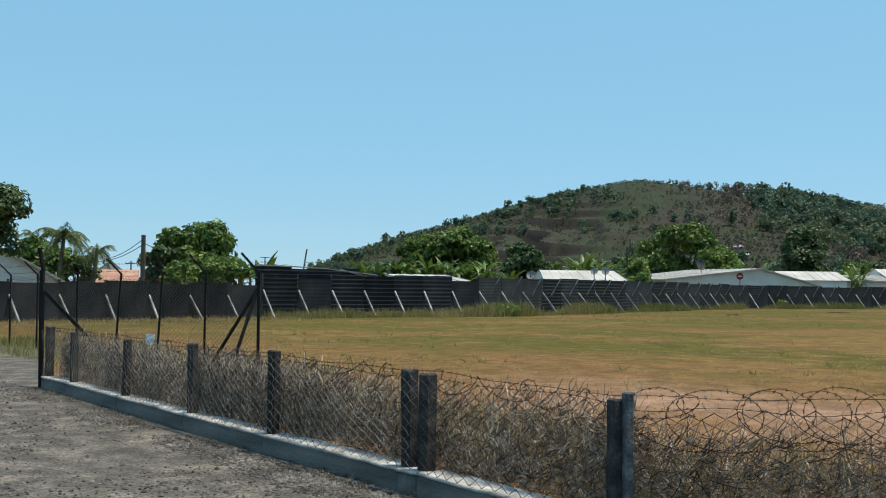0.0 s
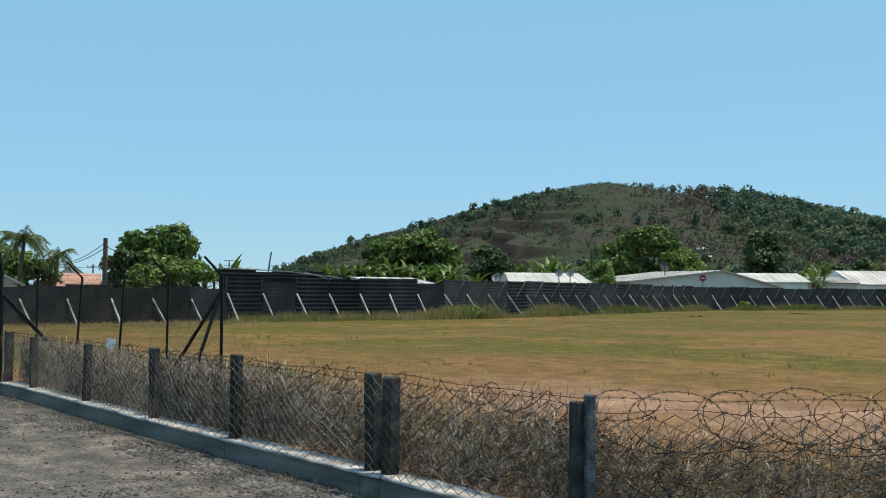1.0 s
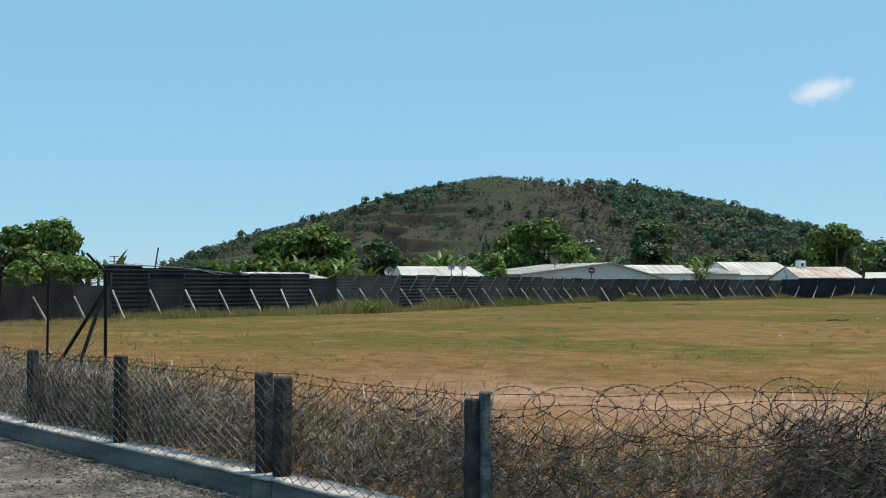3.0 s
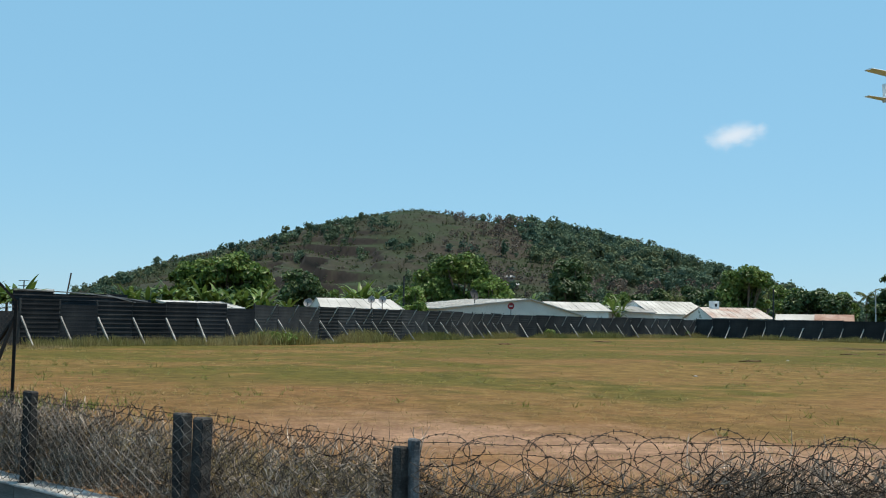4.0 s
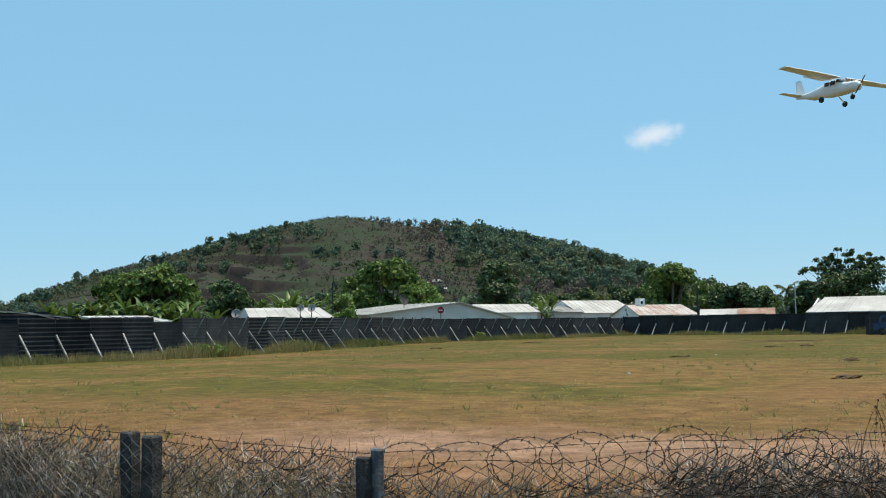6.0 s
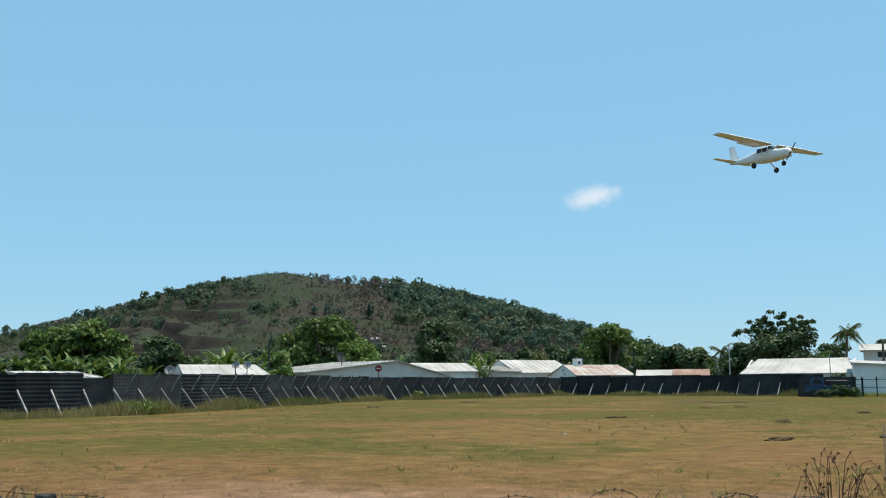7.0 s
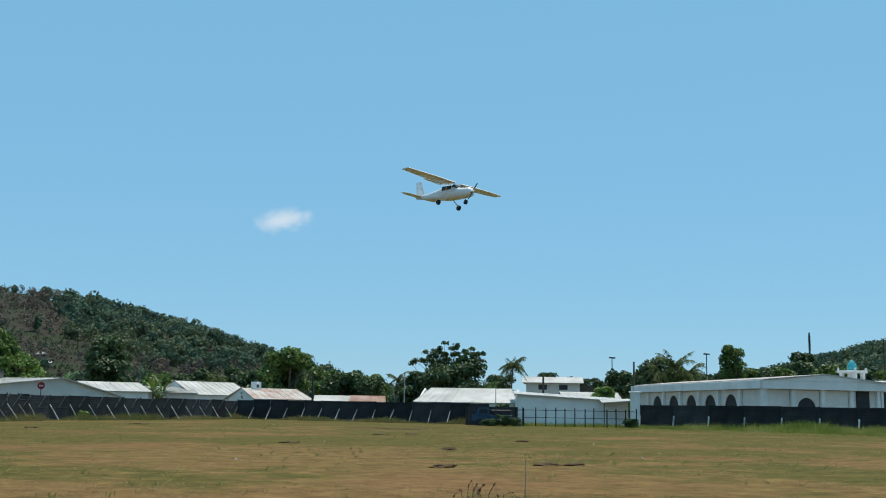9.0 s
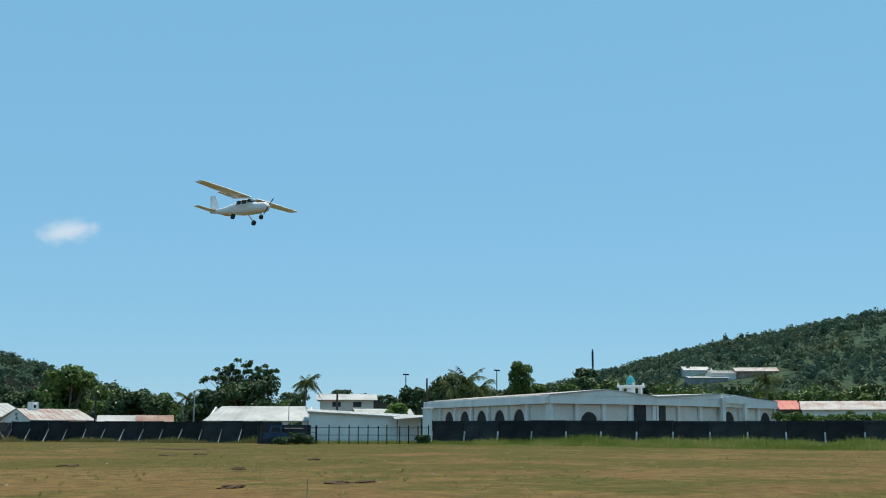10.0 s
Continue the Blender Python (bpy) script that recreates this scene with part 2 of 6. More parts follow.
def ground_material():
    """Mown dry field: grass in green and straw patches, reddish where thin, bare soil along the low fence."""
    m = bpy.data.materials.new("dry field")
    m.use_nodes = True
    n, l = m.node_tree.nodes, m.node_tree.links
    b = n["Principled BSDF"]
    b.inputs["Roughness"].default_value = 0.95
    b.inputs["Specular IOR Level"].default_value = 0.1
    tc = n.new("ShaderNodeTexCoord")

    def noise_at(scale, detail, off=0.0, stretch=(1, 1, 1), rough=0.65):
        mp, t = n.new("ShaderNodeMapping"), n.new("ShaderNodeTexNoise")
        mp.inputs["Location"].default_value, mp.inputs["Scale"].default_value = (off, off * 0.7, 0), stretch
        l.new(tc.outputs["Object"], mp.inputs[0])
        l.new(mp.outputs[0], t.inputs["Vector"])
        t.inputs["Scale"].default_value, t.inputs["Detail"].default_value = scale, detail
        t.inputs["Roughness"].default_value = rough
        return t.outputs["Fac"]

    def ramped(fac, lo, hi):
        r = n.new("ShaderNodeMapRange")
        r.inputs["From Min"].default_value, r.inputs["From Max"].default_value = lo, hi
        r.interpolation_type = "SMOOTHSTEP"
        l.new(fac, r.inputs["Value"])
        return r.outputs[0]

    def mixed(fac, a, c):
        x = n.new("ShaderNodeMix")
        x.data_type = "RGBA"
        l.new(fac, x.inputs["Factor"])
        for sock, v in ((x.inputs["A"], a), (x.inputs["B"], c)):
            if isinstance(v, tuple):
                sock.default_value = (*v, 1)
            else:
                l.new(v, sock)
        return x.outputs["Result"]

    def math_of(op, a, c):
        x = n.new("ShaderNodeMath")
        x.operation = op
        for sock, v in ((x.inputs[0], a), (x.inputs[1], c)):
            if isinstance(v, float):
                sock.default_value = v
            else:
                l.new(v, sock)
        return x.outputs[0]

    straw = mixed(ramped(noise_at(0.9, 6, 3), 0.3, 0.7), (0.11, 0.068, 0.02), (0.19, 0.122, 0.043))
    green = mixed(ramped(noise_at(1.3, 6, 9), 0.3, 0.7), (0.061, 0.056, 0.011), (0.116, 0.094, 0.021))
    sep = n.new("ShaderNodeSeparateXYZ")
    l.new(tc.outputs["Object"], sep.inputs[0])
    # more of the darker green to the right, to the left and far off
    green_bias = math_of("MULTIPLY", ramped(sep.outputs["X"], 8.0, 70.0), 0.09)
    green_bias = math_of("ADD", green_bias, math_of("MULTIPLY", ramped(sep.outputs["X"], 3.0, -9.0), 0.1))
    green_bias = math_of("ADD", green_bias, math_of("MULTIPLY", ramped(sep.outputs["Y"], 38.0, 58.0), 0.05))
    patch = math_of("ADD", math_of("ADD", noise_at(0.07, 5, 17, (1, 1.1, 1), 0.5), green_bias), math_of("MULTIPLY", math_of("SUBTRACT", noise_at(0.35, 6, 23, (1, 1, 1), 0.65), 0.5), 0.85))
    base = mixed(ramped(patch, 0.45, 0.58), straw, green)
    red = mixed(ramped(noise_at(1.7, 5, 31), 0.3, 0.7), (0.13, 0.063, 0.025), (0.228, 0.122, 0.056))
    base = mixed(math_of("MULTIPLY", ramped(noise_at(0.12, 5, 44, (1, 1.1, 1), 0.5), 0.5, 0.66), 0.5), base, red)
    # bare soil in a strip inside the low fence, with a torn edge
    across = math_of("ADD", math_of("MULTIPLY", sep.outputs["X"], 0.62), math_of("MULTIPLY", sep.outputs["Y"], 0.78))
    jag = math_of("ADD", across, math_of("MULTIPLY", noise_at(0.5, 6, 5), 7.0))
    soil_f = ramped(jag, 21.5, 17.5)
    soil = mixed(ramped(noise_at(0.8, 7, 61), 0.35, 0.65), (0.2, 0.118, 0.073), (0.32, 0.198, 0.132))
    dry_f = ramped(jag, 31.0, 16.0)
    base = mixed(math_of("MULTIPLY", dry_f, 0.8), base, red)
    bare = math_of("MULTIPLY", math_of("MULTIPLY", soil_f, ramped(jag, 14.0, 17.5)), ramped(sep.outputs["X"], -0.5, 3.5))
    base = mixed(bare, base, soil)
    fine = noise_at(14, 5, 2)
    hsv = n.new("ShaderNodeHueSaturation")
    l.new(base, hsv.inputs["Color"])
    v = n.new("ShaderNodeMapRange")
    v.inputs["From Min"].default_value, v.inputs["From Max"].default_value = 0.25, 0.75
    v.inputs["To Min"].default_value, v.inputs["To Max"].default_value = 0.6, 1.4
    l.new(fine, v.inputs["Value"])
    tuft = n.new("ShaderNodeMapRange")
    tuft.inputs["From Min"].default_value, tuft.inputs["From Max"].default_value = 0.3, 0.7
    tuft.inputs["To Min"].default_value, tuft.inputs["To Max"].default_value = 0.62, 1.3
    l.new(noise_at(1.9, 6, 71, (1, 1, 1), 0.72), tuft.inputs["Value"])
    l.new(math_of("MULTIPLY", v.outputs[0], tuft.outputs[0]), hsv.inputs["Value"])
    l.new(hsv.outputs[0], b.inputs["Base Color"])
    bp = n.new("ShaderNodeBump")
    bp.inputs["Strength"].default_value, bp.inputs["Distance"].default_value = 0.6, 0.05
    l.new(fine, bp.inputs["Height"])
    l.new(bp.outputs[0], b.inputs["Normal"])
    return m


def hill_material(name="scrub hillside", dry=(0.043, 0.037, 0.03), mid=(0.036, 0.036, 0.025), green=(0.027, 0.042, 0.02)):
    """Dry brown slope with broad olive patches, mottled by scrub; steep cuts are bare earth darkened by painted ledge
    shade.
    """
    m = material(name, [dry, mid, green], 0.016, 0.95, 0, 0, 0.35, 0.22, spec=0.1)
    n, l = m.node_tree.nodes, m.node_tree.links
    b = n["Principled BSDF"]
    src = b.inputs["Base Color"].links[0].from_socket
    tc, mot, mm, mx = n.new("ShaderNodeTexCoord"), n.new("ShaderNodeTexNoise"), n.new("ShaderNodeMapRange"), n.new("ShaderNodeMix")
    mot.inputs["Scale"].default_value, mot.inputs["Detail"].default_value = 0.09, 7
    l.new(tc.outputs["Object"], mot.inputs["Vector"])
    mm.inputs["From Min"].default_value, mm.inputs["From Max"].default_value = 0.5, 0.62
    mm.inputs["To Max"].default_value = 0.75
    l.new(mot.outputs["Fac"], mm.inputs["Value"])
    mx.data_type = "RGBA"
    l.new(mm.outputs[0], mx.inputs["Factor"])
    l.new(src, mx.inputs["A"])
    mx.inputs["B"].default_value = (0.03, 0.046, 0.022, 1)
    g, sep, mr, mix = n.new("ShaderNodeNewGeometry"), n.new("ShaderNodeSeparateXYZ"), n.new("ShaderNodeMapRange"), n.new("ShaderNodeMix")
    l.new(g.outputs["Normal"], sep.inputs[0])
    mr.inputs["From Min"].default_value, mr.inputs["From Max"].default_value = 0.94, 0.82
    l.new(sep.outputs["Z"], mr.inputs["Value"])
    mix.data_type = "RGBA"
    l.new(mr.outputs[0], mix.inputs["Factor"])
    l.new(mx.outputs["Result"], mix.inputs["A"])
    # earth tone with the ledges' shadow put into it
    mix.inputs["B"].default_value = (0.027, 0.023, 0.02, 1)
    l.new(mix.outputs["Result"], b.inputs["Base Color"])
    return m


M_GROUND = ground_material()
M_HILL = hill_material()
M_HILLGREEN = hill_material("wooded hillside", (0.06, 0.075, 0.045), (0.05, 0.078, 0.045), (0.04, 0.07, 0.04))
M_ROAD = material("dusty gravel road", [(0.05, 0.044, 0.037), (0.088, 0.077, 0.064), (0.17, 0.146, 0.12)], 2.4, 0.95, 0, 1.0, 34, 0.5)

# ---- ground, road, hills ----
rs = np.concatenate([np.linspace(0, 160, 60), np.geomspace(170, 4600, 30)])
angles = np.linspace(0, 2 * np.pi, 181)[:-1]
gv, gf = [], []
for r in rs:
    for a in angles:
        x, y = r * math.sin(a), r * math.cos(a)
        z = 0.05 * noise.noise(Vector((x * 0.05, y * 0.05, 3.0))) + 0.03 * noise.noise(Vector((x * 0.3, y * 0.3, 7.0)))
        near = min(1.0, max(0.0, (r - 14) / 12))
        gv.append((x, y, z * near - 0.004))
na = len(angles)
for i in range(len(rs) - 1):
    for j in range(na):
        k = (j + 1) % na
        gf.append((i * na + j, (i + 1) * na + j, (i + 1) * na + k, i * na + k))
tagged(new("ground", fast_mesh("ground", gv, gf, M_GROUND, True)), "mown dry airfield grass in straw, green and bare soil", "ground", kind="structure")

FENCE = [(-6.15, 16.55), (-5.4, 15.55), (-4.1, 13.72), (-2.8, 11.9), (-1.64, 10.3), (-0.27, 8.48), (-0.1, 8.26), (1.1, 6.55), (2.3, 6.5), (3.3, 6.32), (4.1, 5.95), (6.4, 4.2), (8.3, 2.8)]
road = [(x, y) for x, y in FENCE] + [(12, -2), (12, -14), (-34, -14), (-38, 34), (-14, 30.2), (-10.6, 27.6), (-8.4, 22.0)]
bm = bmesh.new()
bm.faces.new([bm.verts.new((x, y, 0.012)) for x, y in road])
bmesh.ops.triangulate(bm, faces=bm.faces)
me = bpy.data.meshes.new("road")
bm.to_mesh(me)
bm.free()
me.materials.append(M_ROAD)
tagged(new("road", me), "dusty grey gravel road beside the low fence", "road", kind="structure")


ROWS = 120


def hill(name, az, el, near, far, mat, label, back=700.0, seed=0.0, terraces=0.0):
    """A hill whose skyline follows the bearings az at the elevations el, its ridge at distance far."""
    a = np.linspace(az[0], az[-1], 240)
    top = np.interp(a, az, el)
    k = np.ones(9) / 9
    pad = np.pad(top, 4, mode="edge")
    top = np.convolve(pad, k, "valid")
    r = np.concatenate([np.linspace(near, far, ROWS), np.linspace(far + 15, far + back, 16)])
    v = np.zeros((len(r), len(a), 3))
    for i, d in enumerate(r):
        s = (d - near) / (far - near)
        up = s * s * (3 - 2 * s) * 0.75 + 0.25 * s if s <= 1 else max(0.0, 1 - ((d - far) / back) ** 1.5)
        for j, q in enumerate(a):
            peak = EYE + far * math.tan(radians(top[j]))
            p = Vector((d * math.sin(radians(q)), d * math.cos(radians(q)), 0))
            w = noise.fractal(Vector((p.x * 0.008 + seed, p.y * 0.008, 0)), 1.0, 2.0, 5)
            z = peak * up + (w * 9.0 * up * (1 - s) * 2.2 if s < 1 else 0)
            if terraces and s < 0.75:
                t = z / 9.0 + 1.3 * w + 0.12 * q
                t -= math.floor(t)
                step = min(1.0, max(0.0, (t - 0.72) / 0.13))
                z += terraces * (step - t) * math.exp(-((q - 5.2) / 3.0) ** 2 - ((s - 0.46) / 0.19) ** 2)
            v[i, j] = (p.x, p.y, z - 0.6 if s > 0 else -1.0)
    n = len(a)
    idx = np.arange(len(r) * n).reshape(len(r), n)
    f = np.stack([idx[:-1, :-1], idx[1:, :-1], idx[1:, 1:], idx[:-1, 1:]], -1).reshape(-1, 4)[:, ::-1]
    tagged(new(name, fast_mesh(name, v.reshape(-1, 3), f, mat, True)), label, "hill", kind="structure")
    return a, r, v


def terrain(grid, az, d):
    a, r, v = grid
    i, j = int(np.argmin(abs(r - d))), int(np.argmin(abs(a - az)))
    return float(v[i, j, 2])


def seat(grid, az, el, wall):
    """Distance at which a house with that wall height, its eave seen at el, stands on the slope."""
    a, r, v = grid
    return min(range(int(r[0]) + 10, int(r[ROWS - 1]) - 20, 4), key=lambda d: abs(terrain(grid, az, d) + wall - rise(el, d)))


HILL_A = hill("hill", [-9.5, -7.0, -5.7, -2.6, 0.45, 3.5, 6.6, 9.0, 10.6, 13.4, 16.3, 19.4, 22.6, 24.6, 27.0, 28.5, 30.5, 33.0, 40.0],
              [0.1, 1.15, 1.85, 2.75, 3.55, 4.4, 5.15, 5.75, 5.95, 5.6, 5.1, 4.65, 3.85, 3.3, 2.65, 2.05, 1.45, 0.7, 0.1], 330, 700, M_HILL,
              "dry scrub-covered hill with eroded brown terraces", terraces=9.5)
HILL_B = hill("hill_far", [42, 47, 50, 53, 55.5, 58.5, 61.5, 64.4, 67.2, 70.4, 76, 84, 92], [0.1, 0.9, 1.4, 1.95, 2.5, 3.3, 4.05, 4.55, 5.05, 5.6, 6.2, 5.8, 0.3], 240, 640, M_HILLGREEN,
              "wooded hillside rising behind the prayer hall", seed=40.0)


# ---- sheet-metal boundary fence ----
def ribbed_panel(length, height, rib=0.2, depth=0.02):
    """A sheet with horizontal ribs, about 1 cm thick at its folds."""
    prof = []
    z = 0.0
    while z < height - 1e-6:
        prof += [(0.0, z), (0.0, min(height, z + rib * 0.55)), (-depth, min(height, z + rib * 0.65)), (-depth, min(height, z + rib * 0.9))]
        z += rib
    prof.append((0.0, height))
    v, f = [], []
    for x in (0.0, length):
        for off in (0.0, 0.012):
            v += [(x, y + off, zz) for y, zz in prof]
    n = len(prof)
    for i in range(n - 1):
        f += [(i, 2 * n + i, 2 * n + i + 1, i + 1), (n + i, n + i + 1, 3 * n + i + 1, 3 * n + i)]
    f += [(n - 1, 3 * n - 1, 4 * n - 1, 2 * n - 1), (0, n, 3 * n, 2 * n)]
    for k in (0, 2 * n):
        f += [(k + i, k + i + 1, k + n + i + 1, k + n + i) for i in range(n - 1)]
    return v, f


def sheet_fence(a, b, height, bays, label, strut=True, arm=True, mat=M_SHEET, strut_top=1.5, strut_out=1.25, rag=0.05, extra=0.0, rib=0.02, thick=0.085, strut_mat=None):
    """A run of fence from a to b; its field side is local -y. Each bay: panel, post, raking strut, inclined arm."""
    a, b = Vector((*a, 0)), Vector((*b, 0))
    d = b - a
    L = d.length
    m = Matrix.Translation(a) @ Matrix.Rotation(math.atan2(d.y, d.x), 4, "Z")
    e = empty("sheet_metal_fence", m, label, "fence", "boundary fence runs")
    w = L / bays
    shapes = [mesh_of("panel", *ribbed_panel(w - 0.02, height + h, 0.2 if k % 2 else 0.24, rib * (1.0, 0.3, 0.6, 0.15)[k]), mat) for k, h in enumerate((0.0, -rag, rag, -2 * rag))]
    bm = bmesh.new()
    box(bm, -0.05, 0.02, -0.2, 0.05, 0.12, height + 0.06, 0.008)
    post = bpy.data.meshes.new("post")
    bm.to_mesh(post)
    bm.free()
    post.materials.append(M_DARKPOST)
    bm = bmesh.new()
    beam(bm, (0, 0.02, strut_top), (0, -strut_out, -0.12), thick, thick)
    strut_me = bpy.data.meshes.new("strut")
    bm.to_mesh(strut_me)
    bm.free()
    strut_me.materials.append(strut_mat or M_STRUT)
    bm = bmesh.new()
    beam(bm, (0, -0.05, height * 0.53), (0, -0.8, height + 0.05), 0.055)
    arm_me = bpy.data.meshes.new("arm")
    bm.to_mesh(arm_me)
    bm.free()
    arm_me.materials.append(M_DARKPOST if arm == "dark" else M_STRUT)
    for i in range(bays):
        p = part("panel", shapes[int(rng.integers(4))], None, e)
        p.location = (i * w, 0, extra * (0.5 if i % 3 else 1.0))
        p.rotation_euler = (radians(float(rng.uniform(-0.8, 0.8))), 0, 0)
        q = part("post", post, None, e)
        q.location = (i * w, 0, 0)
        q.rotation_euler = (0, radians(float(rng.uniform(-1, 1))), 0)
        if strut:
            s = part("strut", strut_me, None, e)
            s.location = (i * w + 0.02, 0, 0)
            s.rotation_euler = (0, 0, radians(float(rng.uniform(-6, 6))))
        if arm:
            s = part("arm", arm_me, None, e)
            s.location = (i * w + 0.45 * w, 0, 0)
            s.rotation_euler = (0, 0, radians(float(rng.uniform(-5, 5))))
    return e


S_CORNERS = [(-24.0, 41.5), (-9.8, 57.5), (2.3, 67.2), (28.8, 106.0), (60.3, 126.4), (78.3, 97.2)]
sheet_fence(S_CORNERS[0], S_CORNERS[1], 1.85, 9, "dark low sheet fence with pale raking struts", arm=False, strut_top=1.2, strut_out=1.1, mat=M_SHEET_OLD, rib=0.004)
sheet_fence(S_CORNERS[1], S_CORNERS[2], 2.35, 7, "black ribbed sheet-metal fence with pale concrete struts", arm=False, rag=0.1, mat=M_SHEET_OLD)
sheet_fence(S_CORNERS[2], S_CORNERS[3], 2.45, 17, "black ribbed metal fence with struts and inclined arms", rag=0.04)
sheet_fence(S_CORNERS[3], S_CORNERS[4], 2.35, 13, "dark sheet-metal fence with struts in long grass", rag=0.04, rib=0.008)
sheet_fence(S_CORNERS[4], S_CORNERS[5], 2.45, 14, "smooth dark sheet-metal fence with short pale struts", arm=False, rag=0.03, strut_top=1.5, strut_out=1.3, rib=0.005)
sheet_fence((91.6, 86.0), (121.5, 26.0), 2.6, 17, "dark ribbed metal fence before the prayer hall", arm=False, rag=0.03, strut_top=1.35, strut_out=0.55, rib=0.035, thick=0.16, strut_mat=M_STRUTWHITE)

# ragged dark sheeting standing higher behind the second run
e = empty("lean_to_screen", pose(-10.2, 58.2, 0, 0, 0, 38.7), "tall patched black sheeting of a shed behind the fence", "shed")
for i, (w, h) in enumerate(((2.3, 2.85), (2.4, 2.72), (2.2, 2.8), (1.6, 2.55))):
    p = part("panel", mesh_of("panel", *ribbed_panel(w, h, 0.22), M_SHEET_OLD), None, e)
    p.location = (sum((2.3, 2.4, 2.2, 1.6)[:i]), 0.35, 0)
bm = bmesh.new()
for (x0, z0), (x1, z1) in (((0, 2.9), (4.4, 2.78)), ((4.4, 2.78), (8.2, 2.45)), ((5.5, 2.75), (7.4, 2.35))):
    beam(bm, (x0, 0.25, z0), (x1, 0.25, z1), 0.06)
part("rail", bm, M_STRUT, e)
bm = bmesh.new()
beam(bm, (3.0, 1.0, 0), (3.7, 1.0, 3.9), 0.06)
part("pole", bm, M_WOOD, e)

# railing in front of the white building
r0, r1 = Vector((*polar(40.2, 118).xy, 0)), Vector((*polar(46.6, 119).xy, 0))
d = r1 - r0
e = empty("picket_railing", Matrix.Translation(r0) @ Matrix.Rotation(math.atan2(d.y, d.x), 4, "Z"), "open black steel railing before a white wall", "railing")
bm = bmesh.new()
beam(bm, (0, 0, 1.75), (d.length, 0, 1.75), 0.05)
part("top_rail", bm, M_IRON, e)
bm = bmesh.new()
beam(bm, (0, 0, 0.95), (d.length, 0, 0.95), 0.05)
part("middle_rail", bm, M_IRON, e)
n = 12
for i in range(n + 1):
    bm = bmesh.new()
    h = 1.95 if i % 2 else 2.05
    box(bm, -0.055, -0.055, -0.1, 0.055, 0.055, h, 0.01)
    p = part("post", bm, M_IRON, e)
    p.location.x = d.length * i / n + float(rng.uniform(-0.2, 0.2))


# ---- houses ----
def frame_of(a1, d1, a2, d2):
    p, q = polar(a1, d1), polar(a2, d2)
    v = q - p
    return Matrix.Translation(p) @ Matrix.Rotation(math.atan2(v.y, v.x), 4, "Z"), v.length


def slab(bm, p, t=0.08):
    """A thick quad: four corners, thickness downwards."""
    top = [bm.verts.new(c) for c in p]
    low = [bm.verts.new((c[0], c[1], c[2] - t)) for c in p]
    bm.faces.new(top)
    bm.faces.new(low[::-1])
    for i in range(4):
        j = (i + 1) % 4
        bm.faces.new((top[i], low[i], low[j], top[j]))


def ribs(bm, p, n, h=0.05):
    """Standing seams running from the eave (p0-p1) to the ridge (p3-p2)."""
    p = [Vector(c) for c in p]
    for i in range(n + 1):
        s = i / n
        a, b = p[0].lerp(p[1], s), p[3].lerp(p[2], s)
        beam(bm, a + Vector((0, 0, 0.01)), b + Vector((0, 0, 0.01)), 0.06, h)


def window(parent, x, z, w, h, y=0.0):
    bm = bmesh.new()
    box(bm, x, y - 0.05, z, x + w, y + 0.03, z + h)
    fr = part("window", bm, M_WHITE, parent)
    bm = bmesh.new()
    box(bm, x + 0.07, y - 0.056, z + 0.07, x + w - 0.07, y - 0.02, z + h - 0.07)
    part("pane", bm, M_GLASSDARK, fr)


